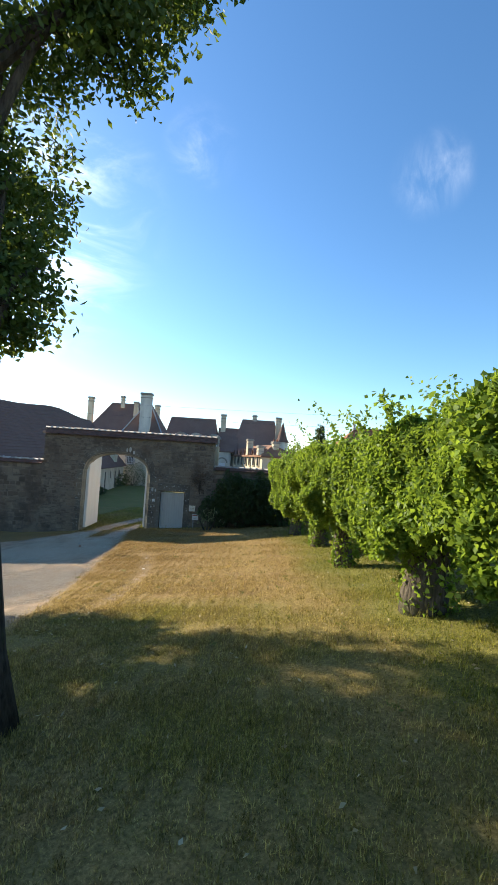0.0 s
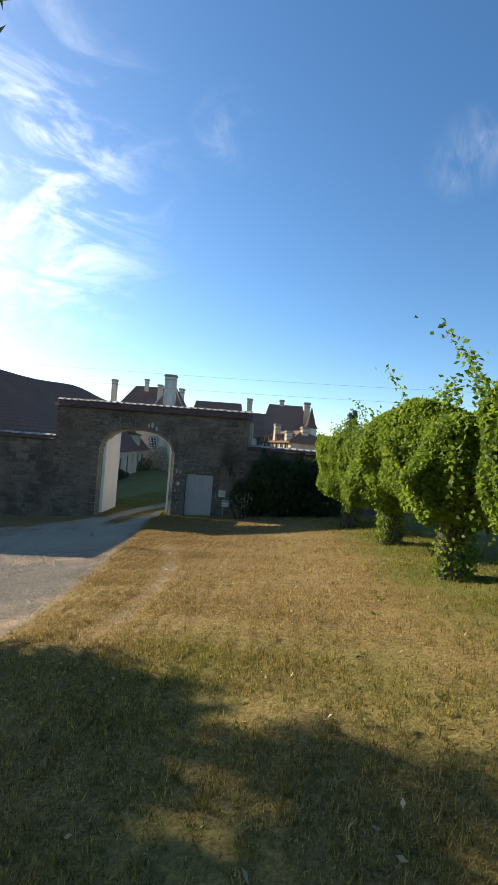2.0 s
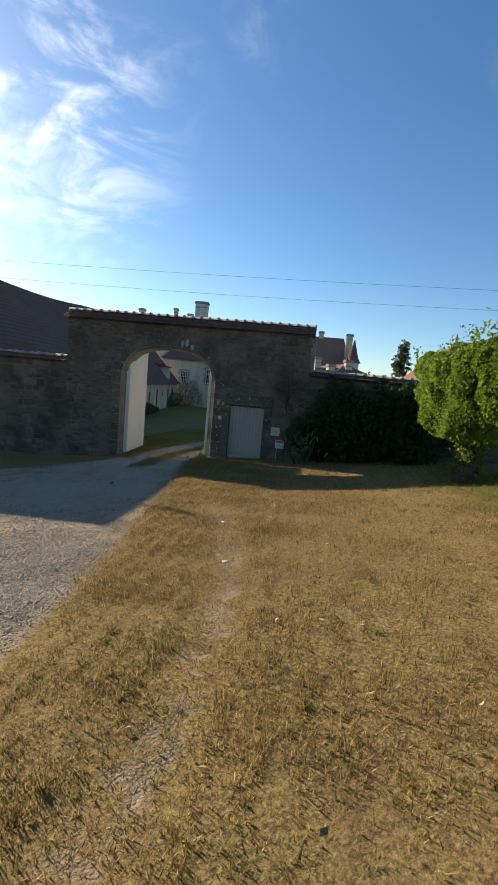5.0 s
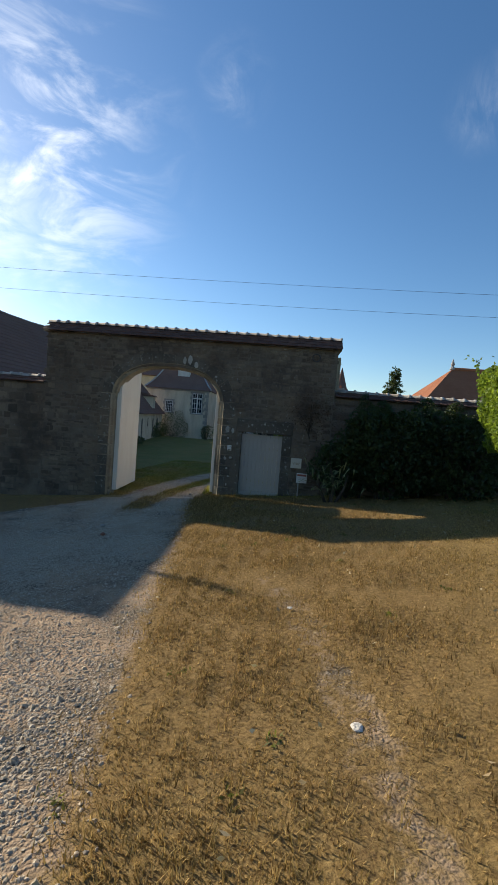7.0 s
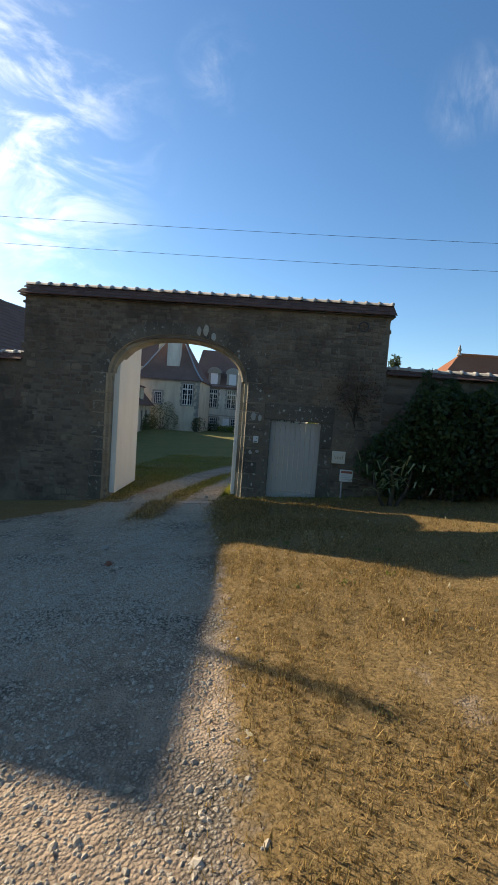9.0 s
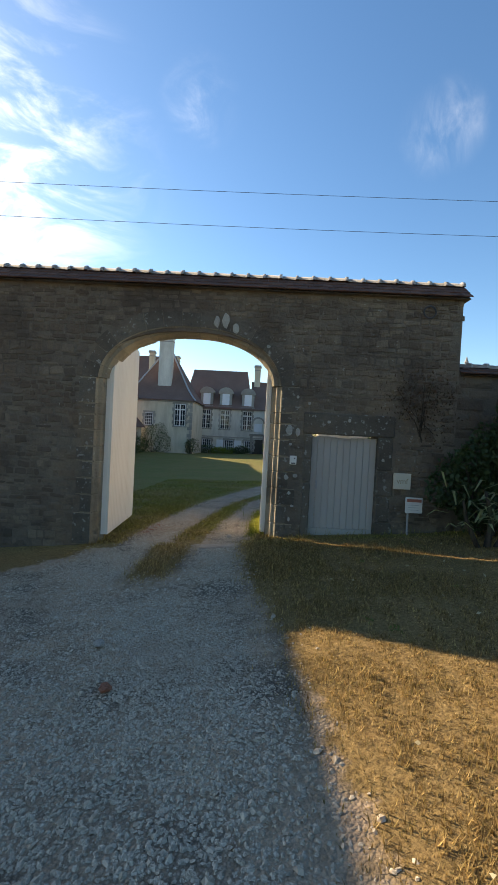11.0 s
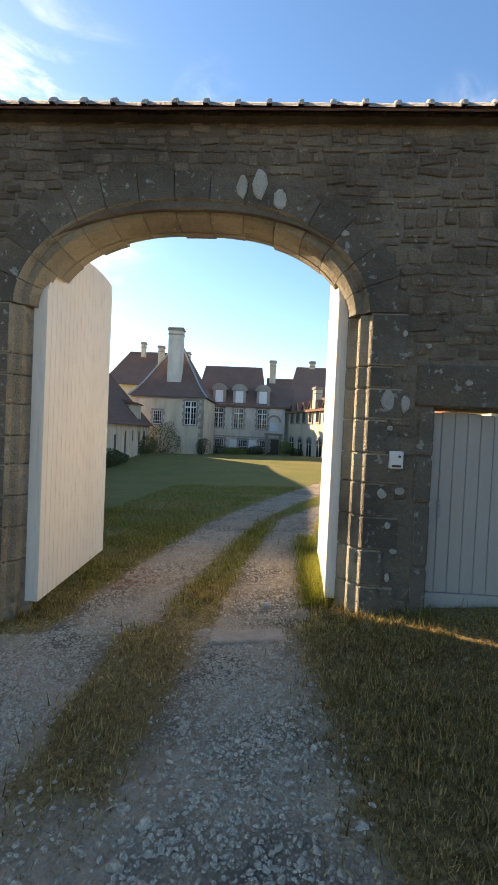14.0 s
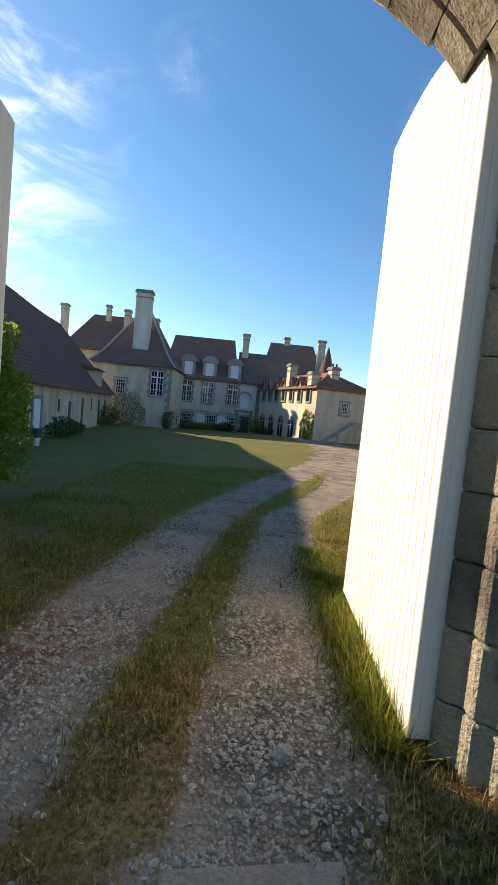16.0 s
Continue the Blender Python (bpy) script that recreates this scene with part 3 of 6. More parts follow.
def swept_roof(x0, x1, y0, y1, ze, apex, ridge=0.0, over=0.35, along_y=False):
    """A steep hipped roof with a flared foot; ridge: its half length along x."""
    cx, cy = (x0 + x1) / 2, (y0 + y1) / 2
    g = Geo()
    rings = []
    for s in (0.0, 0.10, 0.24, 0.45, 0.7, 1.0):
        z = ze + (apex - ze) * s
        w = (1 - s) + (over / ((x1 - x0) / 2)) * max(0.0, 1 - s * 4.2) ** 2
        d = (1 - s) + (over / ((y1 - y0) / 2)) * max(0.0, 1 - s * 4.2) ** 2
        hx = ridge + ((x1 - x0) / 2 - ridge) * w if not along_y else (x1 - x0) / 2 * w
        hy = (y1 - y0) / 2 * d if not along_y else ridge + ((y1 - y0) / 2 - ridge) * d
        hx, hy = max(hx, 0.05), max(hy, 0.05)
        rings.append([(cx - hx, cy - hy, z), (cx + hx, cy - hy, z), (cx + hx, cy + hy, z), (cx - hx, cy + hy, z)])
    v = [p for r in rings for p in r]
    f = [(i * 4 + j, i * 4 + (j + 1) % 4, (i + 1) * 4 + (j + 1) % 4, (i + 1) * 4 + j) for i in range(len(rings) - 1) for j in range(4)]
    f += [(3, 2, 1, 0), tuple(range(len(v) - 4, len(v)))]
    return g.add(v, f)


def window(parent, x, y, z0, z1, w, m=None, cross=True, surround=True, panes=(2, 4), name="window"):
    """A stone-framed casement set in a wall that faces -y: surround, sill, frame, bars and panes."""
    m = m or Matrix()
    win = part(name, Geo().box(x - w / 2, x + w / 2, y - 0.02, y + 0.05, z0, z1, m=m), M["glass"], parent, "dark panes in a white painted frame")
    if surround:
        g = Geo()
        k, z = 0, z0 - 0.15
        while z < z1 + 0.1:
            h = min(0.38, z1 + 0.15 - z)
            e = 0.30 if k % 2 else 0.17
            g.box(x - w / 2 - e, x - w / 2, y - 0.06, y + 0.04, z, z + h - 0.015, m=m)
            g.box(x + w / 2, x + w / 2 + e, y - 0.06, y + 0.04, z, z + h - 0.015, m=m)
            z += h
            k += 1
        g.box(x - w / 2 - 0.2, x + w / 2 + 0.2, y - 0.07, y + 0.04, z1, z1 + 0.22, m=m)
        part("stone_surround", g, M["quoin"], win)
        part("sill", Geo().box(x - w / 2 - 0.22, x + w / 2 + 0.22, y - 0.14, y + 0.04, z0 - 0.14, z0, m=m), M["quoin"], win)
    g = Geo()
    t = 0.055
    g.box(x - w / 2, x - w / 2 + t, y - 0.05, y, z0, z1, m=m).box(x + w / 2 - t, x + w / 2, y - 0.05, y, z0, z1, m=m)
    g.box(x - w / 2 + t, x + w / 2 - t, y - 0.05, y, z1 - t, z1, m=m).box(x - w / 2 + t, x + w / 2 - t, y - 0.05, y, z0, z0 + t, m=m)
    part("frame", g, M["frame_paint"], win)
    for i in range(1, panes[0] * 2 if not cross else 4):
        if cross:
            xx, tt = x - w / 2 + w * i / 4, (0.075 if i == 2 else 0.022)
        else:
            xx, tt = x - w / 2 + w * i / (panes[0] * 2), 0.022
        part("bar", Geo().box(xx - tt, xx + tt, y - 0.06, y - 0.01, z0 + t, z1 - t, m=m), M["frame_paint"], win)
    for j in range(1, panes[1]):
        zz = z0 + (z1 - z0) * j / panes[1]
        tt = 0.07 if cross and j == panes[1] - 1 else 0.022
        part("bar", Geo().box(x - w / 2 + t, x + w / 2 - t, y - 0.065, y - 0.015, zz - tt, zz + tt, m=m), M["frame_paint"], win)
    return win


def quoins(parent, x, y, z0, z1, sign):
    z, k = z0, 0
    g = Geo()
    while z < z1 - 0.2:
        e = 0.55 if k % 2 else 0.32
        part("quoin", Geo().box(min(x, x - sign * e), max(x, x - sign * e), y - 0.05, y + 0.2, z, z + 0.40, 0.02), M["quoin"], parent)
        z += 0.42
        k += 1


def chimney(parent, x, y, z0, z1, w, d, mat="plaster", pots=0):
    c = part("chimney", Geo().box(x - w / 2, x + w / 2, y - d / 2, y + d / 2, z0, z1), M[mat], parent, "tall rendered chimney stack")
    part("cap", Geo().box(x - w / 2 - 0.12, x + w / 2 + 0.12, y - d / 2 - 0.12, y + d / 2 + 0.12, z1, z1 + 0.16).box(x - w / 2 - 0.05, x + w / 2 + 0.05, y - d / 2 - 0.05, y + d / 2 + 0.05, z1 + 0.16, z1 + 0.32), M["quoin"], c)
    part("band", Geo().box(x - w / 2 - 0.05, x + w / 2 + 0.05, y - d / 2 - 0.05, y + d / 2 + 0.05, z1 - 0.5, z1 - 0.38), M["quoin"], c)
    for i in range(pots):
        xx = x + (i - (pots - 1) / 2) * w / pots
        part("chimney_pot", Geo().tube([(xx, y, z1 + 0.32), (xx, y, z1 + 0.65)], [0.13, 0.10], 8), M["tile_red"], c)
    return c


def place(x, y, degrees):
    return pose(x, y, 0, 0, 0, degrees)


# barn: long low building along the court, its gable just behind the low wall
BARN = place(-13.05, 22.4, 8.2)
barn = thing("barn", "long low barn with stained plaster walls and dark tiled roof", "barn", at=BARN)
BL, BW, BE, BR, BB = 40.8, 9.4, -0.05, 4.68, -3.6
BARN_RISE = 1.1
g = Geo().box(-BW, 0, 0, BL, BB, BE)
g.add([(-BW, 0, BE), (0, 0, BE), (-BW / 2, 0, BR - 0.15), (-BW, 0.3, BE), (0, 0.3, BE), (-BW / 2, 0.3, BR - 0.15)], [(0, 1, 2), (5, 4, 3), (1, 4, 5, 2), (0, 2, 5, 3)])
part("wall", g, M["plaster_old"], barn)
g = Geo()
ov = 0.4
for sgn in (0, 1):
    ex = ov if sgn else -BW - ov
    ez = BE - ov * 0.6
    rows = 26
    for i in range(rows):
        a, b = i / rows, (i + 1) / rows
        def at(s, lift):
            return ex + (-BW / 2 - ex) * s, ez + (BR - ez) * s + lift
        (xa, za), (xb, zb) = at(a, 0.05), at(b, 0.012)
        hip = 2.6
        ya0, ya1 = -0.25, BL + 0.25 - hip * a
        yb0, yb1 = -0.25, BL + 0.25 - hip * b
        n_seg = 14
        for k in range(n_seg):
            u0, u1 = k / n_seg, (k + 1) / n_seg
            def sag(u):
                return 0.10 * math.sin(u * math.pi * 4.0) + BARN_RISE * smooth_step(0.10, 0.66, u)
            v = []
            for (xx, zz, y0, y1, u) in ((xa, za, ya0, ya1, u0), (xa, za, ya0, ya1, u1), (xb, zb, yb0, yb1, u1), (xb, zb, yb0, yb1, u0)):
                v.append((xx, y0 + (y1 - y0) * u, zz + sag(u) * (a if zz == za else b)))
            low = [(v[0][0], v[0][1], v[0][2] - 0.045), (v[1][0], v[1][1], v[1][2] - 0.045)]
            g.add(v + low, [(0, 1, 2, 3), (4, 5, 1, 0)])
g.add([(-BW - ov, BL + 0.25, BE - 0.2), (ov, BL + 0.25, BE - 0.2), (-BW / 2, BL - 2.35, BR)], [(0, 1, 2)])
part("roof", g, M["tile"], barn, "steep roof of dark brown flat tiles")
part("roof_vent", Geo().tube([(-BW / 2, 1.3, BR - 0.3), (-BW / 2, 1.3, BR + 0.85)], 0.06, 8), M["zinc"], barn)
RIGHT_FACE = pose(0, 0, 0, 0, 0, 90)
for yy, w, z0, z1, nm in ((17.6, 1.05, -3.0, -0.95, "door"), (21.5, 0.3, -1.6, -0.9, "slit"), (24.0, 0.55, -3.0, -1.0, "slit"), (27.6, 0.5, -3.0, -0.75, "slit"), (30.8, 0.3, -1.6, -0.7, "slit"), (34.0, 0.6, -2.9, -0.8, "slit"), (37.0, 0.9, -3.0, -0.8, "slit"), (12.0, 0.9, -2.8, -1.0, "door"), (7.0, 0.8, -1.9, -0.9, "slit")):
    if nm == "door":
        dr = part("door", Geo().box(yy - w / 2, yy + w / 2, -0.03, 0.06, z0 - 0.4, z1, m=RIGHT_FACE), M["shutter"], barn, "pale painted plank door")
        part("stone_surround", Geo().box(yy + w / 2, yy + w / 2 + 0.25, -0.06, 0.05, z0 - 0.4, z1 + 0.2, m=RIGHT_FACE).box(yy - w / 2 - 0.2, yy - w / 2, -0.06, 0.05, z0 - 0.4, z1 + 0.2, m=RIGHT_FACE).box(yy - w / 2, yy + w / 2, -0.06, 0.05, z1, z1 + 0.2, m=RIGHT_FACE), M["quoin"], dr)
    else:
        part("opening", Geo().box(yy - w / 2, yy + w / 2, -0.025, 0.3, z0, z1, m=RIGHT_FACE), M["dark_wood"], barn, "dark slit opening")
# dormer at the far end of the barn roof
g = Geo().box(-1.5, -0.1, 33.6, 35.4, BE - 0.1, 1.75)
part("dormer", g, M["plaster_old"], barn)
part("dormer_roof", Geo().prism([(-2.9, 1.6), (0.15, 1.6), (-0.1, 1.75), (-2.9, 2.25)], 2.3, Matrix.Translation((0, 33.3, 0))), M["tile"], barn)

# pavilion with the great chimney
pavilion = thing("pavilion", "cream plastered pavilion with a steep flared hipped roof", "house", at=Matrix.Translation((-16.6, 64, -3.2)))
pavilion.matrix_world = Matrix()
PX0, PX1, PY0, PY1 = -21.3, -13.3, 64.0, 73.0
part("wall", Geo().box(PX0, PX1, PY0, PY1, -4.2, 3.1), M["plaster"], pavilion)
part("roof", swept_roof(PX0, PX1, PY0, PY1, 3.05, 9.9, 0.2), M["tile_house"], pavilion, "steep flared roof of brown tiles")
part("cornice", Geo().box(PX0 - 0.12, PX1 + 0.12, PY0 - 0.12, PY0 - 0.002, 2.85, 3.03), M["quoin"], pavilion)
for (x0, y0, x1, y1) in ((PX0, PY0, -17.4, 68.5), (PX1, PY0, -17.2, 68.5)):
    pts = []
    for s in (0.0, 0.06, 0.12, 0.24, 0.45, 0.7, 0.97):
        fl = 0.35 * max(0.0, 1 - s * 4.2) ** 2
        sx = -1 if x0 < x1 else 1
        pts.append((x0 + (x1 - x0) * s + sx * fl, y0 + (y1 - y0) * s - fl, 3.1 + 6.85 * s + 0.03))
    part("hip_flashing", Geo().tube(pts, 0.10, 6), M["zinc"], pavilion, "pale zinc hip flashing")
chimney(pavilion, -17.0, 65.6, 3.2, 10.55, 1.6, 0.9, "plaster_white")
window(pavilion, -14.75, PY0, 0.1, 2.65, 1.25, panes=(2, 4))
window(pavilion, -18.4, PY0, 0.05, 1.5, 0.95, cross=False, panes=(2, 4))
quoins(pavilion, PX1, PY0, -3.3, 2.8, 1)

# hipped roof of the block behind
rear = thing("rear_block", "rear block with a tall hipped brown tiled roof", "house")
part("wall", Geo().box(-30.0, -20.0, 78.0, 88.0, -4.5, 5.6), M["plaster"], rear)
part("roof", swept_roof(-30.4, -19.5, 77.5, 88.0, 5.6, 11.1, 3.0, 0.2), M["tile_house"], rear)
chimney(rear, -31.0, 80.0, 4.0, 11.3, 0.85, 0.8)
chimney(rear, -25.4, 81.0, 10.0, 11.9, 0.6, 0.6)
chimney(rear, -18.6, 80.0, 6.0, 10.5, 0.8, 0.8)
chimney(rear, -21.0, 74.5, 6.0, 10.2, 0.7, 0.7)

# main range with dormers
main = thing("main_range", "main house range with cross windows and stone dormers", "house")
MY = 74.0
part("wall", Geo().box(-15.9, -4.2, MY, MY + 9, -4.6, 3.1), M["plaster_white"], main)
part("roof", roof_prism([(-16.2, MY - 0.35, 3.0), (-6.6, MY - 0.35, 3.0), (-6.6, MY + 9.3, 3.0), (-16.2, MY + 9.3, 3.0)], [(-15.6, MY + 4.5, 8.75), (-7.6, MY + 4.5, 8.75)], 0), M["tile_house"], main, "steep roof of brown tiles")
part("lower_roof", roof_prism([(-6.9, MY - 0.3, 3.0), (-3.2, MY - 0.3, 3.0), (-3.2, MY + 9.3, 3.0), (-6.9, MY + 9.3, 3.0)], [(-6.9, MY + 4.5, 7.3), (-3.2, MY + 4.5, 7.3)], 0), M["tile_house"], main)
part("string_course", Geo().box(-15.85, -4.25, MY - 0.09, MY - 0.002, -1.15, -0.98), M["quoin"], main)
part("cornice", Geo().box(-15.9, -4.2, MY - 0.16, MY - 0.002, 2.8, 3.0), M["quoin"], main)
for x in (-12.95, -10.3, -7.2):
    window(main, x, MY, 0.05, 2.65, 1.25)
    d = part("dormer", Geo().box(x - 0.85, x + 0.85, MY + 0.0, MY + 3.4, 3.05, 5.0), M["quoin"], main, "stone dormer with an arched pediment")
    arc = [(x + 1.05 * math.cos(a), 5.0 + 0.85 * math.sin(a)) for a in np.linspace(0, math.pi, 13)]
    part("pediment", Geo().prism(arc, 3.0, Matrix.Translation((0, MY - 0.1, 0))), M["quoin"], d)
    part("pane", Geo().box(x - 0.5, x + 0.5, MY - 0.02, MY + 0.04, 3.35, 4.95), M["shutter"], d)
    part("sill", Geo().box(x - 1.0, x + 1.0, MY - 0.2, MY + 0.05, 3.02, 3.22), M["quoin"], d)
for x in (-12.7, -9.6, -6.8):
    w = window(main, x, MY, -2.75, -1.45, 1.2, cross=False, panes=(2, 3))
    if x == -9.6:
        for s in (-1, 1):
            part("shutter", Geo().box(x + s * 1.25 - 0.48, x + s * 1.25 + 0.48, MY - 0.09, MY - 0.07 + 0.03, -2.75, -1.45, 0.01), M["shutter"], w, "white open shutter")
part("niche", Geo().box(-6.15, -5.1, MY - 0.05, MY + 0.06, -0.15, 1.0), M["shutter"], main)
arc = [(-5.62 + 0.95 * math.cos(a), 1.0 + 0.95 * math.sin(a)) for a in np.linspace(0, math.pi, 15)] + [(-5.62 - 0.72, 1.0)] + [(-5.62 - 0.72 * math.cos(a), 1.0 + 0.72 * math.sin(a)) for a in np.linspace(0, math.pi, 15)][1:-1] + [(-5.62 + 0.72, 1.0)]
part("arch_moulding", Geo().prism(arc, 0.15, Matrix.Translation((0, MY - 0.12, 0))), M["quoin"], main)
part("door", Geo().box(-6.3, -4.9, MY - 0.05, MY + 0.08, -3.6, -1.2), M["dark_wood"], main, "dark wooden entrance door")
part("door_surround", Geo().box(-6.65, -6.3, MY - 0.12, MY + 0.05, -3.6, -0.7).box(-4.9, -4.55, MY - 0.12, MY + 0.05, -3.6, -0.7).box(-6.8, -4.4, MY - 0.2, MY + 0.05, -0.7, -0.42), M["quoin"], main)
chimney(main, -6.1, 78.0, 6.0, 9.35, 0.85, 0.8)

# second pavilion roof and its turret
east = thing("east_pavilion", "tall hipped pavilion with a brown tiled roof", "house")
part("wall", Geo().box(-4.1, 4.6, 75.0, 84.0, -4.6, 3.4), M["plaster_white"], east)
part("roof", swept_roof(-4.3, 4.6, 74.8, 84.0, 3.3, 9.15, 2.9, 0.2), M["tile_house"], east)
chimney(east, -0.55, 79.5, 8.6, 9.7, 0.75, 0.7)
chimney(east, 3.7, 76.5, 4.0, 9.2, 0.95, 0.9)
part("turret", Geo().tube([(4.4, 75.0, -4.0), (4.4, 75.0, 5.2)], 1.0, 14), M["plaster_white"], east)
part("turret_roof", Geo().tube([(4.4, 75.0, 5.15), (4.4, 75.0, 5.8), (4.4, 75.0, 8.6)], [1.25, 0.85, 0.04], 14), M["tile_house"], east, "small conical tiled roof")

# wing that comes forward along the east side of the court
WING = place(0.95, 60.0, 18.5)
wing = thing("east_wing", "sunlit cream wing with small gabled dormers", "house", at=WING)
WL = 14.8
part("wall", Geo().box(0, 6.0, 0, WL, -4.2, 2.45), M["plaster"], wing)
part("roof", roof_prism([(-0.35, -0.35, 2.4), (6.35, -0.35, 2.4), (6.35, WL, 2.4), (-0.35, WL, 2.4)], [(2.2, 2.0, 4.1), (2.2, WL, 4.1)], 0), M["tile_brown"], wing, "low hipped tiled roof")
LEFT_FACE = pose(0, 0, 0, 0, 0, -90)
for k in range(7):
    yy = 1.6 + k * 1.95
    d = part("dormer", Geo().prism([(-yy - 0.5, 0.85), (-yy + 0.5, 0.85), (-yy + 0.5, 2.5), (-yy, 3.3), (-yy - 0.5, 2.5)], 1.2, LEFT_FACE @ Matrix.Translation((0, -0.12, 0))), M["jamb"], wing, "small gabled stone dormer")
    part("pane", Geo().box(-yy - 0.3, -yy + 0.3, -0.16, -0.1, 1.05, 2.35, m=LEFT_FACE), M["glass"], d)
    g = Geo()
    for s in (-1, 1):
        g.add([LEFT_FACE @ Vector(p) for p in ((-yy, -0.3, 3.5), (-yy, 1.5, 3.5), (-yy + s * 0.72, 1.5, 2.4), (-yy + s * 0.72, -0.3, 2.4), (-yy, -0.3, 3.4), (-yy, 1.5, 3.4), (-yy + s * 0.72, 1.5, 2.3), (-yy + s * 0.72, -0.3, 2.3))], [(0, 1, 2, 3), (7, 6, 5, 4), (0, 3, 7, 4), (2, 6, 7, 3)])
    part("dormer_roof", g, M["tile_house"], d)
for k in range(5):
    yy = 2.2 + k * 2.75
    arc = [(-yy + 0.62 * math.cos(a), -1.45 + 0.62 * math.sin(a)) for a in np.linspace(0, math.pi, 11)]
    a = part("arched_window", Geo().prism([(-yy + 0.62, -3.2)] + arc + [(-yy - 0.62, -3.2)], 0.12, LEFT_FACE @ Matrix.Translation((0, -0.03, 0))), M["glass"], wing, "round-arched ground floor window")
    ring = [(-yy + 0.85 * math.cos(t), -1.45 + 0.85 * math.sin(t)) for t in np.linspace(0, math.pi, 11)] + [(-yy + 0.62 * math.cos(t), -1.45 + 0.62 * math.sin(t)) for t in np.linspace(math.pi, 0, 11)]
    part("arch_moulding", Geo().prism(ring, 0.1, LEFT_FACE @ Matrix.Translation((0, -0.08, 0))), M["quoin"], a)
    part("glazing_bar", Geo().box(-yy - 0.03, -yy + 0.03, -0.06, 0, -3.2, -0.85, m=LEFT_FACE).box(-yy - 0.6, -yy + 0.6, -0.06, 0, -1.5, -1.44, m=LEFT_FACE), M["frame_paint"], a)
window(wing, 3.1, 0.0, 0.05, 1.15, 0.75, cross=False, panes=(2, 3))
chimney(wing, 2.35, 1.4, 2.3, 4.25, 0.85, 0.8, pots=2)
chimney(wing, -0.0, 6.0, 2.5, 4.6, 0.8, 0.8)
chimney(wing, -0.05, 0.9, 2.5, 3.5, 0.8, 0.8)
part("door", Geo().box(3.9, 4.9, -0.05, 0.1, -3.6, -0.9), M["dark_wood"], wing, "dark doorway beside the stair")
st = part("outside_stair", Geo().prism([(-0.3, -3.4), (4.8, -3.4), (4.8, -0.6), (4.0, -0.6)], 1.1, Matrix.Translation((0, -1.1, 0))), M["plaster_old"], wing, "stone outside stair")
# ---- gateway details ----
def darken_outer_face(ob):
    """Outer face is darker than moulding and reveal: lichen, and shade in the colour."""
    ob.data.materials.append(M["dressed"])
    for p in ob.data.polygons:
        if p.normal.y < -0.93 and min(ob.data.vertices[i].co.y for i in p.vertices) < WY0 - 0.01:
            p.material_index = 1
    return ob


def jamb_block(x, side, z0, z1, w):
    """A dressed block with a roll moulding on the arris; side: +1 where the stone lies to the right of the opening."""
    prof = [(0.015, 0.25), (0.015, 0.225), (0.0, 0.215)]
    for t in np.linspace(0.04, 0.94, 13):
        ripple = 0.017 * math.sin(t * 12.6)
        prof.append((0.155 * t - 0.82 * ripple, 0.215 - 0.225 * t - 0.57 * ripple))
    prof += [(0.165, -0.012), (0.175, -0.02), (w, -0.02), (w, 0.25)]
    g = Geo()
    rings = []
    for z, ins in ((z0 + 0.003, 0.007), (z0 + 0.016, 0.0), (z1 - 0.016, 0.0), (z1 - 0.003, 0.007)):
        rings.append([(x + side * (px + (ins if px < 0.2 else -ins)), WY0 + py + (ins if py < 0.2 else 0), z) for px, py in prof])
    k = len(prof)
    v = [p for r in rings for p in r]
    f = [(i * k + j, i * k + (j + 1) % k, (i + 1) * k + (j + 1) % k, (i + 1) * k + j) for i in range(3) for j in range(k)]
    f += [tuple(range(k)), tuple(range(4 * k - 1, 3 * k - 1, -1))]
    return g.add(v, f)


JAMB_Z = [0.62, 0.17, -0.02, -0.29, -0.58, -0.84, -1.13, -1.42, -1.74, -2.30]
for side, x in ((1, GATE_R), (-1, GATE_L)):
    for k, (zt, zb) in enumerate(zip(JAMB_Z, JAMB_Z[1:])):
        w = 0.44 if k % 2 == 0 else 0.33
        darken_outer_face(part("jamb_stone", jamb_block(x, side, zb, zt, w + 0.04 * random.random()), M["jamb_weathered"], gate_wall))

# arch stones
def arch_point(u, off):
    """A point on the arch at u in -1..1, off metres outside its underside."""
    def at(t):
        x = (GATE_L + GATE_R) / 2 + (GATE_R - GATE_L) / 2 * math.sin(t * math.pi / 2)
        return Vector((x, 0, max(SPRING, arch_z(x))))
    p = at(u)
    d = (at(min(1, u + 0.01)) - at(max(-1, u - 0.01))).normalized()
    nrm = Vector((-d.z, 0, d.x))
    return p + nrm * off


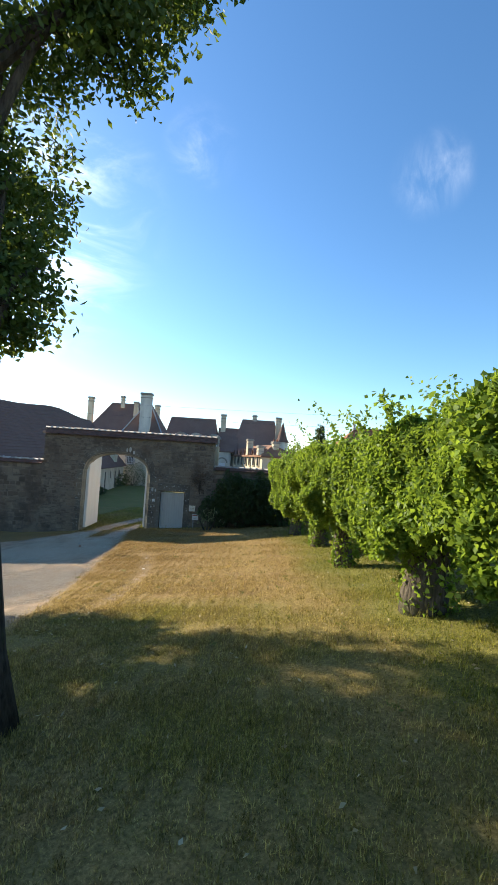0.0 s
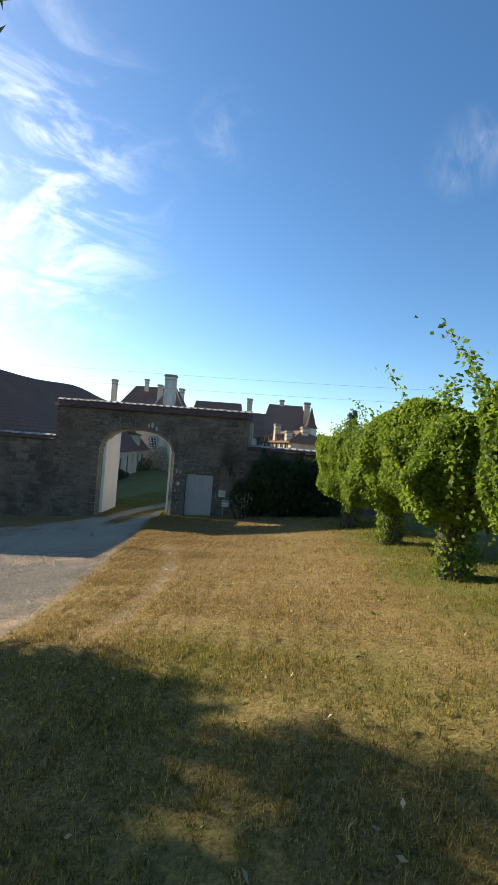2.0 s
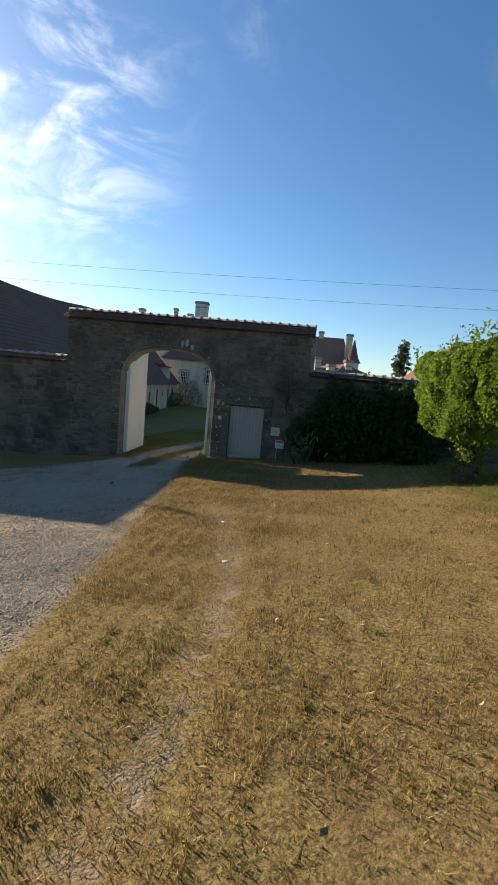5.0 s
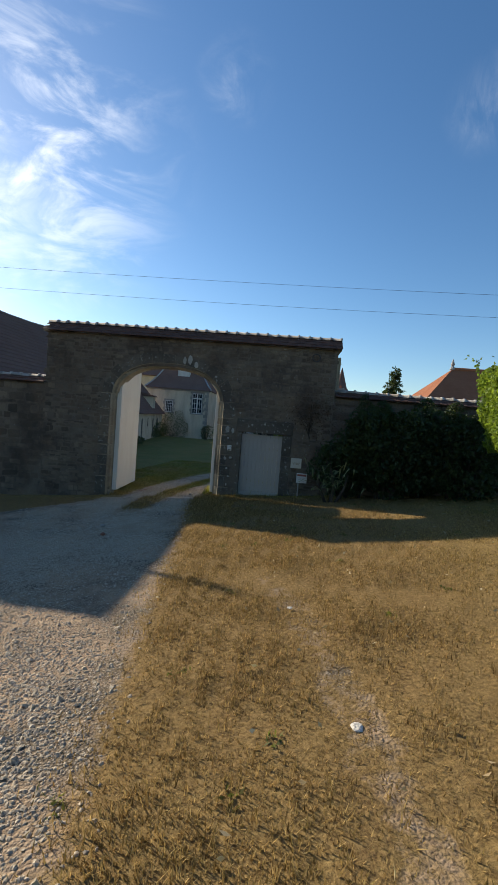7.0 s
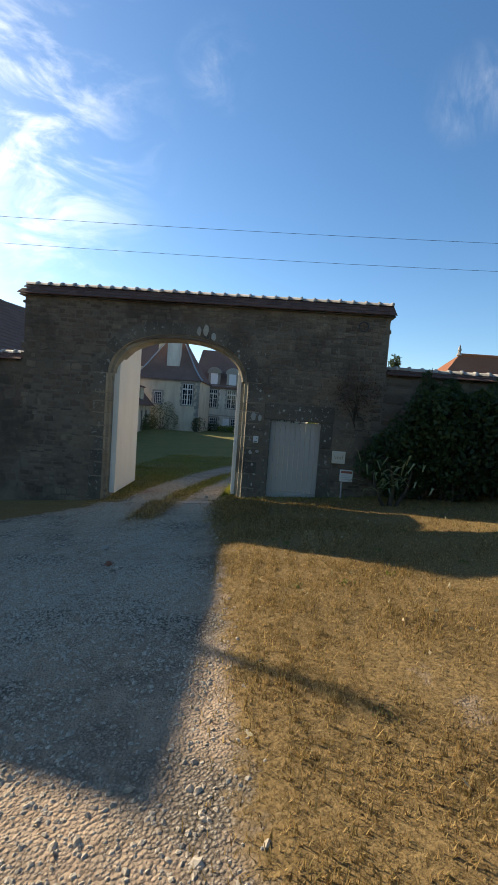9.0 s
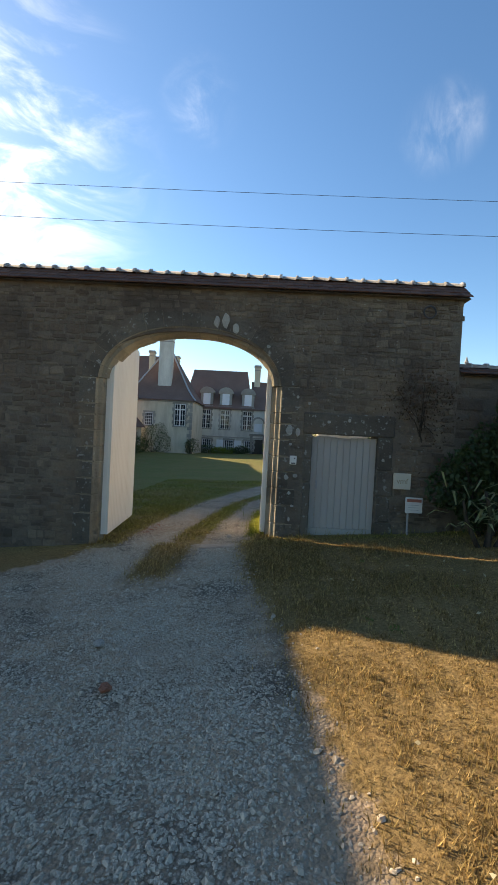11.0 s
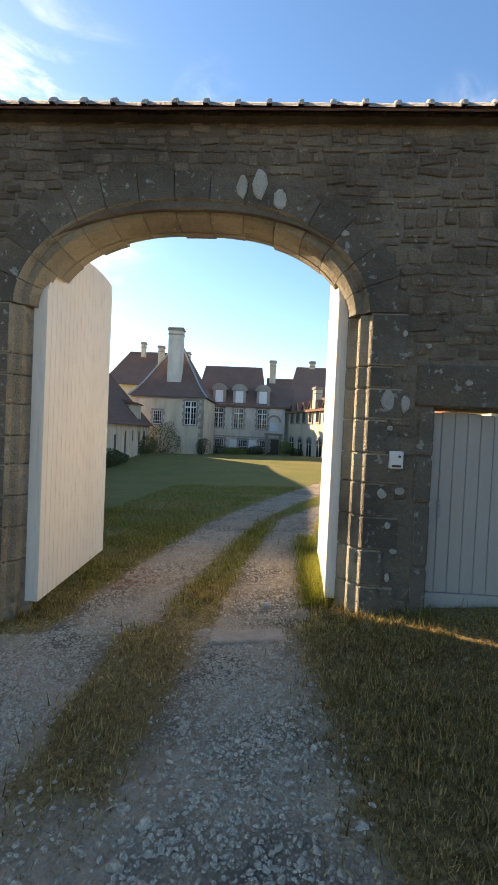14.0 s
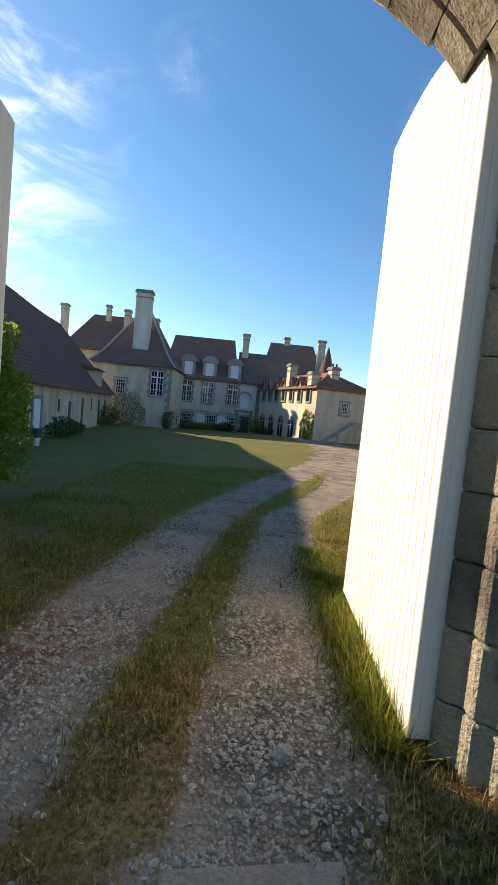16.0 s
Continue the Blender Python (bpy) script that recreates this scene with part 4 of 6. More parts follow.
cuts = np.linspace(-1, 1, 16)
for k, (a, b) in enumerate(zip(cuts, cuts[1:])):
    us = np.linspace(a + 0.002, b - 0.002, 6)
    outer = 0.33 + 0.12 * random.random()
    deep = WY1 - WY0 + random.uniform(-0.03, 0.03) if 1 < k < 13 else 0.25
    chip = random.uniform(-0.012, 0.012)
    if deep < 0.3:
        lay = [(0.0, deep), (0.0, 0.15), (0.035, 0.055), (0.10, 0.05), (0.115, 0.015), (0.14, -0.022), (outer, -0.022), (outer, deep)]
    else:
        lay = [(chip + 0.055, deep), (chip + 0.035, deep - 0.03), (0.0, 0.34), (0.012, 0.325), (0.0, 0.31), (0.0, 0.15), (0.035, 0.055), (0.10, 0.05), (0.115, 0.015), (0.14, -0.022), (outer, -0.022), (outer, deep)]
    g = Geo()
    v = []
    for u in us:
        for off, dy in lay:
            p = arch_point(u, off)
            v.append((p.x, WY0 + dy, p.z))
    kk = len(lay)
    f = [(i * kk + j, i * kk + (j + 1) % kk, (i + 1) * kk + (j + 1) % kk, (i + 1) * kk + j) for i in range(5) for j in range(kk)]
    f += [tuple(range(kk)), tuple(range(6 * kk - 1, 5 * kk - 1, -1))]
    darken_outer_face(part("voussoir", g.add(v, f), M["jamb_weathered"], gate_wall))

# small door, its lintel and jamb
side_door = thing("door_1", "pale grey plank service door in a stone surround", "door", kind="structure")
nb = 10
for k in range(nb):
    x0, x1 = DOOR_L + (DOOR_R - DOOR_L) * k / nb, DOOR_L + (DOOR_R - DOOR_L) * (k + 1) / nb
    part("board", Geo().box(x0 + 0.002, x1 - 0.002, WY0 + 0.10, WY0 + 0.135, DOOR_B + 0.16, DOOR_T - 0.045 + 0.01 * math.sin(k), 0.005), M["grey_paint"], side_door)
part("kick_board", Geo().box(DOOR_L + 0.01, DOOR_R - 0.01, WY0 + 0.085, WY0 + 0.135, DOOR_B + 0.0, DOOR_B + 0.155, 0.006), M["grey_paint"], side_door)
part("ledge", Geo().box(DOOR_L + 0.03, DOOR_R - 0.03, WY0 + 0.136, WY0 + 0.17, -0.55, -0.42, 0.005), M["grey_paint"], side_door)
part("handle", Geo().box(DOOR_L + 0.10, DOOR_L + 0.135, WY0 + 0.07, WY0 + 0.10, -1.12, -0.97, 0.008).tube([(DOOR_L + 0.117, WY0 + 0.05, -1.03), (DOOR_L + 0.117, WY0 + 0.09, -1.03)], 0.012, 8), M["zinc"], side_door, "small metal lock plate")
part("lintel", Geo().box(DOOR_L - 0.16, DOOR_R + 0.27, WY0 - 0.025, WY0 + 0.28, DOOR_T - 0.006, DOOR_T + 0.36, 0.02), M["dressed"], gate_wall, "long dark stone lintel")
for z0, z1, w in ((-2.1, -1.62, 0.30), (-1.61, -1.18, 0.24), (-1.17, -0.74, 0.28), (-0.73, DOOR_T - 0.005, 0.25)):
    part("door_jamb_stone", Geo().box(DOOR_R - 0.006, DOOR_R + w, WY0 - 0.022, WY0 + 0.28, z0, z1 - 0.008, 0.018), M["dressed"], gate_wall)
for z0, z1, w in ((-2.1, -1.55, 0.13), (-1.54, -1.0, 0.12), (-0.99, -0.6, 0.14), (-0.59, DOOR_T - 0.005, 0.13)):
    part("door_jamb_stone", Geo().box(DOOR_L - w, DOOR_L + 0.006, WY0 - 0.022, WY0 + 0.28, z0, z1 - 0.008, 0.016), M["dressed"], gate_wall)

# sill line and threshold
tagged(part("threshold_slab", Geo().box(-0.31, 0.31, -0.11, 0.11, -0.2, 0.0, 0.012, m=pose(-5.86, 20.40, ground_z(-5.85, 20.40) - 0.018, -2.0, -5.0, 2.0)), M["kerb"]), "worn pale stone slab set in the drive", "kerb", kind="structure")

# plates beside the door
def letters(text, size, x, y, z, mat, parent):
    c = bpy.data.curves.new("lettering", "FONT")
    c.body, c.size, c.extrude, c.align_x = text, size, 0.001, "CENTER"
    c.materials.append(mat)
    o = new("lettering", c)
    o.matrix_world = pose(x, y, z, 90, 0, 0)
    o.parent = parent
    return o


plate = thing("name_plate", "square cream enamel plate fixed to the stone wall", "sign")
part("panel", Geo().box(-2.965, -2.675, WY0 - 0.075, WY0 - 0.04, -1.025, -0.755, 0.006), M["box_paint"], plate)
part("back_box", Geo().box(-2.93, -2.71, WY0 - 0.04, WY0 + 0.01, -0.99, -0.79, 0.004), M["zinc"], plate)
letters("vmf", 0.13, -2.82, WY0 - 0.077, -0.93, M["plate_ink"], plate)
post_sign = thing("post_box", "small white sign with a red band on a thin metal post", "sign", at=Matrix.Translation((-0.06, 0, 0.02)))
part("panel", Geo().box(-2.72, -2.44, WY0 - 0.19, WY0 - 0.16, -1.42, -1.16, 0.006), M["sign_paint"], post_sign)
part("band", Geo().box(-2.70, -2.46, WY0 - 0.194, WY0 - 0.1905, -1.235, -1.185), M["red_paint"], post_sign, "faded red band")
for zz in (-1.29, -1.33, -1.37):
    part("text_line", Geo().box(-2.68, -2.50, WY0 - 0.193, WY0 - 0.1905, zz, zz + 0.006), M["zinc"], post_sign)
part("post", Geo().tube([(-2.66, WY0 - 0.145, ground_z(-2.66, 20.5) - 0.1), (-2.66, WY0 - 0.145, -1.2)], 0.017, 8), M["zinc"], post_sign)
bell = thing("intercom", "small white intercom box on the stone pier", "intercom")
part("case", Geo().box(-4.735, -4.62, WY0 - 0.06, WY0 - 0.015, -0.705, -0.555, 0.008), M["sign_paint"], bell)
part("speaker_slot", Geo().box(-4.715, -4.64, WY0 - 0.064, WY0 - 0.0605, -0.69, -0.672), M["ink"], bell)
part("button", Geo().tube([(-4.655, WY0 - 0.068, -0.60), (-4.655, WY0 - 0.058, -0.60)], 0.011, 10), M["ink"], bell)
lamp_ring = thing("iron_ring", "dark iron tethering ring high on the wall", "ring")
part("ring", Geo().tube([(-2.52 + 0.10 * math.cos(a), WY0 - 0.05, 1.98 + 0.10 * math.sin(a)) for a in np.linspace(0, math.tau, 17)], 0.014, 6), M["ink"], lamp_ring)
part("staple", Geo().tube([(-2.52, WY0 + 0.02, 2.08), (-2.52, WY0 - 0.06, 2.08)], 0.016, 6), M["ink"], lamp_ring)

# pale pier behind the wall's end
tagged(part("wall_pier", Geo().box(-2.2, -1.80, WY1, WY1 + 0.4, -3.0, 2.12, 0.02), M["jamb"]), "pale dressed stone pier behind the wall", "pier", kind="structure")

# ---- tiled copings ----
def flat_tile():
    g = Geo()
    w, l, t = 0.165, 0.24, 0.016
    v = [(-w / 2, 0, 0), (w / 2, 0, 0), (w / 2, l, 0), (-w / 2, l, 0)]
    top = [(x * 0.97, y, t + 0.004 * (abs(x) < 0.01)) for x, y, z in v]
    return g.add(v + top, [(3, 2, 1, 0), (4, 5, 6, 7), (0, 1, 5, 4), (1, 2, 6, 5), (2, 3, 7, 6), (3, 0, 4, 7)]).mesh("tile", M["coping_tile"])


def ridge_tile(length, r):
    g = Geo()
    prof = [(0.0, 1.0), (length - 0.05, 0.96), (length - 0.048, 1.28), (length, 1.30), (length + 0.002, 1.0)]
    k = 9
    v = []
    for y, s in prof:
        for a in np.linspace(0, math.pi, k):
            v.append((y, math.cos(a) * r * s, math.sin(a) * r * s * 0.85))
    f = [(i * k + j, i * k + j + 1, (i + 1) * k + j + 1, (i + 1) * k + j) for i in range(len(prof) - 1) for j in range(k - 1)]
    f += [tuple(range(k))[::-1], tuple(range((len(prof) - 1) * k, len(prof) * k))]
    return g.add(v, f).mesh("ridge_tile", M["ridge"], True)


TILE = flat_tile()


def coping(parent, x0, x1, z_eave, half, rise, rows, front_only_parts=True, ridge_len=0.285, r=0.085, single=True):
    yc = (WY0 + WY1) / 2
    core = Geo().prism([(-half + 0.03, 0), (half - 0.03, 0), (0, rise - 0.03)], x1 - x0 - 0.04)
    core.v = [Vector((x0 + 0.02 + p.y, yc + p.x, z_eave + p.z - 0.02)) for p in core.v]
    part("coping_bed", core, M["mortar"], parent)
    ang = math.degrees(math.atan2(rise, half))
    run = math.hypot(half, rise)
    n = int((x1 - x0) / 0.17)
    step = (x1 - x0) / n
    back = Geo()
    for sgn in (-1, 1):
        for row in range(rows):
            s = row * (run - 0.04) / rows
            for k in range(n):
                x = x0 + (k + 0.5) * step + (step / 2 if row % 2 and k < n - 1 else 0)
                m = pose(x, yc + sgn * (half - s * math.cos(radians(ang))), z_eave + s * math.sin(radians(ang)) + 0.006 + 0.004 * random.random(), 0, 0, 0 if sgn < 0 else 180) @ pose(0, 0, 0, ang - 4.0 + random.uniform(-1, 1), random.uniform(-1.5, 1.5), random.uniform(-1.5, 1.5))
                if sgn < 0 and single:
                    o = new("tile", TILE)
                    o.matrix_world = m
                    o.parent = parent
                else:
                    back.add([m @ v.co for v in TILE.vertices], [tuple(p.vertices) for p in TILE.polygons])
    rest = part("coping_tiles", back, M["coping_tile"], parent)
    tagged(rest, kind="stuff")
    rt = ridge_tile(ridge_len, r)
    k = int((x1 - x0) / ridge_len)
    for i in range(k):
        o = new("ridge_tile", rt)
        o.matrix_world = pose(x0 + i * (x1 - x0) / k, yc, z_eave + rise - 0.015 + random.uniform(-0.006, 0.006), 0, random.uniform(-1, 1), random.uniform(-1, 1))
        o.parent = parent


coping(gate_wall, WALL_L - 0.12, WALL_R + 0.10, 2.23, 0.405, 0.30, 3)
coping(low_left, -24.0, WALL_L - 0.02, 0.76, 0.36, 0.18, 2, single=False)
coping(low_right, WALL_R + 0.02, 14.0, 0.98, 0.34, 0.16, 2, single=False)

# ---- overhead cables ----
for z, sag in ((3.28, 0.35), (3.86, 0.3)):
    pts = [(x, 20.7, z + sag * ((x + 5) / 18.0) ** 2) for x in np.linspace(-33, 16, 40)]
    tagged(part("cable", Geo().tube(pts, 0.0035, 5, False), M["cable"]), "thin dark overhead cable above the wall", "cable", "overhead cables")

# ---- red-roofed barn beyond the garden wall ----
red = thing("tiled_barn", "long barn with a sunlit orange clay tiled roof", "barn", at=Matrix.Translation((0.9, 0, -0.7)))
part("wall", Geo().box(6.2, 24, 43.4, 53, -4, 2.5), M["plaster_old"], red)
part("roof", roof_prism([(5.6, 43, 2.5), (24.4, 43, 2.5), (24.4, 53.4, 2.5), (5.6, 53.4, 2.5)], [(9.8, 48.2, 6.5), (20, 48.2, 6.5)], 0), M["tile_red"], red, "hipped roof of orange clay tiles")
part("ridge_capping", Geo().tube([(9.8, 48.2, 6.5), (20, 48.2, 6.5)], 0.16, 8), M["tile_red"], red)
for x in (9.8, 14.5):
    part("finial", Geo().tube([(x, 48.2, 6.45), (x, 48.2, 6.75), (x, 48.2, 6.9), (x, 48.2, 7.35)], [0.25, 0.10, 0.16, 0.02], 8), M["ridge"], red)

# planter trough by the barn
trough = thing("planter", "dark planter trough standing by the barn wall", "planter")
tz = ground_z(-14.6, 37.3)
part("trough", Geo().box(-15.1, -14.2, 37.1, 37.5, tz + 0.35, tz + 0.72, 0.03), M["ink"], trough)
for dx in (-15.0, -14.3):
    part("leg", Geo().box(dx - 0.05, dx + 0.05, 37.15, 37.45, tz - 0.02, tz + 0.35, 0.01), M["sign_paint"], trough)

# lichen crusts on the stones round the gate
def crust(x, z, w, h, seed):
    r = random.Random(seed)
    k = 10
    ring = [(x + w / 2 * math.cos(a) * r.uniform(0.75, 1.1), z + h / 2 * math.sin(a) * r.uniform(0.8, 1.1)) for a in (math.tau * j / k for j in range(k))]
    g = Geo().add([(px, WY0 - 0.024, pz) for px, pz in ring] + [(x + (px - x) * 0.85, WY0 - 0.036, z + (pz - z) * 0.85) for px, pz in ring], [tuple(range(k, 2 * k))] + [(i, (i + 1) % k, (i + 1) % k + k, i + k) for i in range(k)])
    part("lichen_patch", g, M["lichen"], gate_wall, "pale crust of lichen on stone")


for x, z, w, h in ((-6.10, 1.66, 0.10, 0.20), (-5.95, 1.69, 0.13, 0.29), (-5.77, 1.56, 0.13, 0.17), (-4.77, -0.13, 0.12, 0.19), (-4.62, -0.15, 0.08, 0.16), (-4.63, -0.90, 0.10, 0.07), (-4.78, -0.93, 0.08, 0.10), (-4.74, -0.36, 0.06, 0.05), (-5.2, 1.28, 0.07, 0.06), (-4.45, 0.35, 0.06, 0.05), (-4.1, 0.05, 0.07, 0.05), (-3.75, 0.09, 0.06, 0.07), (-4.72, -1.2, 0.06, 0.07), (-4.66, -1.42, 0.07, 0.05), (-4.7, -1.65, 0.05, 0.08), (-5.0 + 0.35, 0.45, 0.05, 0.06), (-3.15, -0.55, 0.06, 0.06)):
    crust(x, z, w, h, int(x * 100))

# poles that carry the cables, beyond the hedge and the barn
for x in (-33.0, 16.0):
    gz = ground_z(x, 20.7)
    pole = thing("utility_pole", "weathered wooden utility pole carrying two cables", "pole", "utility poles", at=Matrix.Translation((x, 20.7, gz)))
    part("shaft", Geo().tube([(0, 0, -0.3), (0, 0, 5.6 - gz)], [0.15, 0.10], 10), M["dark_wood"], pole)
    for k in range(2):
        zz = (3.28, 3.86)[k] + (0.35, 0.3)[k] * ((x + 5) / 18.0) ** 2
        part("insulator", Geo().tube([(0, -0.2, zz - gz - 0.05), (0, 0.2, zz - gz - 0.05)], 0.035, 8), M["zinc"], pole)
# ---- plants ----
rng = np.random.default_rng(7)


def fast_mesh(name, co, size, mat, attrs=()):
    """A mesh from an array of corners, each polygon with `size` corners of its own."""
    me = bpy.data.meshes.new(name)
    n = len(co)
    me.vertices.add(n)
    me.vertices.foreach_set("co", co.astype(np.float32).ravel())
    me.loops.add(n)
    me.loops.foreach_set("vertex_index", np.arange(n, dtype=np.int32))
    me.polygons.add(n // size)
    me.polygons.foreach_set("loop_start", np.arange(0, n, size, dtype=np.int32))
    me.polygons.foreach_set("loop_total", np.full(n // size, size, dtype=np.int32))
    me.materials.append(mat)
    for nm, vals in attrs:
        me.attributes.new(nm, "FLOAT", "POINT").data.foreach_set("value", np.asarray(vals, dtype=np.float32))
    me.update(calc_edges=True)
    return me


def unit(v):
    return v / np.maximum(1e-9, np.linalg.norm(v, axis=1, keepdims=True))


def leaf_mesh(name, centres, length, width, mat, outward=None, bias=0.6):
    """Pointed leaves of four corners, bent along the rib, turned partly outward."""
    n = len(centres)
    d = unit(rng.normal(size=(n, 3)) + (np.array([0, 0, -0.35]) if outward is None else outward * bias))
    s = unit(np.cross(d, unit(rng.normal(size=(n, 3)))))
    up = np.cross(s, d)
    L = length * rng.uniform(0.65, 1.3, (n, 1))
    W = width * rng.uniform(0.7, 1.25, (n, 1))
    base = centres - d * L * 0.5
    tip = centres + d * L * 0.5
    mid = centres + up * W * 0.25
    co = np.stack([base, mid + s * W * 0.5, tip, mid - s * W * 0.5], axis=1).reshape(-1, 3)
    return fast_mesh(name, co, 4, mat)


def field(p, scale, seed):
    """Cheap smooth noise for arrays: a few crossed waves."""
    r = np.random.default_rng(seed)
    out = np.zeros(len(p))
    for _ in range(7):
        k = r.normal(size=3) * scale
        out += np.sin(p @ k + r.uniform(0, 6.3))
    return out / 3.2


def blob(centre, radii, count, seed, lump=0.22, shell=0.75, squash=0.0):
    """Leaf places in an uneven ellipsoid, most near its skin; also the outward directions."""
    u = unit(rng.normal(size=(count, 3)))
    r = rng.uniform(0, 1, (count, 1)) ** 0.33
    r = np.where(rng.uniform(size=(count, 1)) < shell, 0.78 + 0.22 * r, r)
    bump = 1 + lump * field(u * 2.0, 1.4, seed)[:, None] + lump * 0.6 * field(u * 6.0, 1.2, seed + 1)[:, None]
    p = np.array(centre) + u * np.array(radii) * r * bump
    return p, u


# hedge of pollarded hornbeams
def hedge_front(y):
    return along([(0, 1.75), (5, 1.45), (12, 1.02), (18.3, 0.62)], y)


def hedge_top(y):
    return along([(1.5, 2.35), (5, 2.0), (8, 1.80), (12, 1.62), (18.3, 1.50)], y)


def hedge_tree(x, y0, y1, trunk_r, leaves, seed, lean=0.0):
    yc = (y0 + y1) / 2
    gz = ground_z(x, yc)
    t = thing("hedge_tree", "clipped hornbeam with a short ivied trunk in a hedge row", "hedge", "row of clipped hedge trees", at=Matrix.Translation((x, yc, gz)))
    inv = Matrix.Translation((-x, -yc, -gz))
    # trunk
    pts, rad = [], []
    for k in range(7):
        s = k / 6
        pts.append((0.06 * math.sin(seed + s * 5), lean * s + 0.05 * math.cos(seed * 2 + s * 4), -0.1 + 1.7 * s))
        rad.append(trunk_r * (1.35 - 0.9 * s if s < 0.25 else 1.12 - 0.25 * s) * (1 + 0.08 * math.sin(seed + k * 2.2)))
    part("trunk", Geo().tube(pts, rad, 12), M["bark_light"], t, smooth=True)
    for k in range(5):
        a = seed + k * 1.26
        part("limb", Geo().tube([(0, lean * 0.6, 0.75), (0.35 * math.cos(a), lean + 0.35 * math.sin(a), 1.3), (0.8 * math.cos(a), 0.9 * math.sin(a), 2.0)], [0.10, 0.07, 0.03], 6), M["bark_light"], t)
    # crown: a lumpy clipped box
    n = leaves
    yy = rng.uniform(y0 - 0.15, y1 + 0.15, n)
    pick = rng.uniform(size=n)
    front = np.array([hedge_front(v) for v in yy])
    top, depth = np.array([hedge_top(v) for v in yy]), 2.3
    gnd = np.array([ground_z(1.8, v) for v in yy])
    low = gnd + 1.02 + 0.20 * np.sin(yy * 2.3 + seed)
    xx = front + rng.uniform(0, depth, n)
    zz = low + (top - low) * rng.uniform(0, 1, n)
    sk = np.abs(rng.normal(0, 0.09, n))
    out = np.zeros((n, 3))
    f = pick < 0.50
    xx[f], out[f] = front[f] + sk[f], (-1, 0, 0.2)
    tp = (pick >= 0.50) & (pick < 0.70)
    zz[tp], out[tp] = top[tp] - sk[tp], (-0.2, 0, 1)
    bk = (pick >= 0.70) & (pick < 0.76)
    xx[bk] = front[bk] + depth - sk[bk]
    en = (pick >= 0.76) & (pick < 0.82)
    ends = np.where(rng.uniform(size=n) < 0.5, y0, y1)
    yy[en] = ends[en] + np.where(ends[en] == y0, 1, -1) * sk[en]
    bt = (pick >= 0.82) & (pick < 0.88)
    zz[bt] = low[bt] + sk[bt]
    p = np.stack([xx, yy, zz], 1)
    # round the upper edge, hollow the face between neighbouring trees, and roughen everything
    h = np.clip((p[:, 2] - low) / (top - low), 0, 1)
    gap = np.clip(np.maximum(np.abs(p[:, 1] - yc) / ((y1 - y0) / 2) - 0.72, 0) / 0.3, 0, 1)
    p[:, 0] += 0.45 * np.clip(h - 0.72, 0, 1) ** 2 * 5 + 0.32 * gap ** 2 + 0.28 * np.clip(0.25 - h, 0, 1) * 2
    p += 0.21 * np.stack([field(p, 1.7, seed), field(p, 1.6, seed + 3) * 0.5, field(p, 1.4, seed + 5)], 1)
    p += 0.07 * np.stack([field(p, 6, seed + 7), field(p, 5, seed + 8), field(p, 5, seed + 9)], 1)
    keep = (field(p, 3.6, seed + 11) > -0.85) | (rng.uniform(size=n) < 0.22)
    p, out = p[keep], out[keep]
    # sprigs that stand out of the top
    sp, so = [], []
    for _ in range(int(34 * (y1 - y0) / 4)):
        y = rng.uniform(y0, y1)
        b = np.array([hedge_front(y) + rng.uniform(0.1, 1.4), y, hedge_top(y) + 0.02])
        d = np.array([rng.normal(0, 0.3) - 0.1, rng.normal(0, 0.35), 1.0])
        ln = rng.uniform(0.12, 0.62) * (1.5 if rng.uniform() < 0.14 else 0.8)
        for s in np.linspace(0, 1, int(8 + ln * 70)):
            sp.append(b + d * ln * s + np.array([0.12 * s * s, 0, 0]) * rng.normal() + rng.normal(0, 0.022, 3))
            so.append(d)
    p, out = np.concatenate([p, np.array(sp)]), np.concatenate([out, np.array(so)])
    me = leaf_mesh("crown", p, 0.082, 0.05, M["hedge_leaf"], out, 0.35)
    me.transform(inv)
    part("crown", me, None, t)
    # ivy round the trunk
    a = rng.uniform(0, math.tau, 900)
    z = rng.uniform(0.0, 1.15, 900)
    rr = trunk_r * 1.25 + rng.normal(0.02, 0.035, 900)
    q = np.stack([rr * np.cos(a), rr * np.sin(a) + lean * z * 0.5, z], 1)
    part("ivy", leaf_mesh("ivy", q, 0.07, 0.06, M["hedge_leaf"]), None, t, "ivy leaves round the trunk")
    return t


for (x, a, b, r, nl, sd) in ((2.45, -0.5, 3.9, 0.22, 36000, 21), (2.36, 3.9, 7.8, 0.25, 56000, 4), (2.08, 7.8, 11.5, 0.18, 50000, 9), (2.05, 11.5, 15.0, 0.20, 42000, 13), (1.72, 15.0, 18.4, 0.19, 38000, 17)):
    hedge_tree(x, a, b, r, nl, sd)


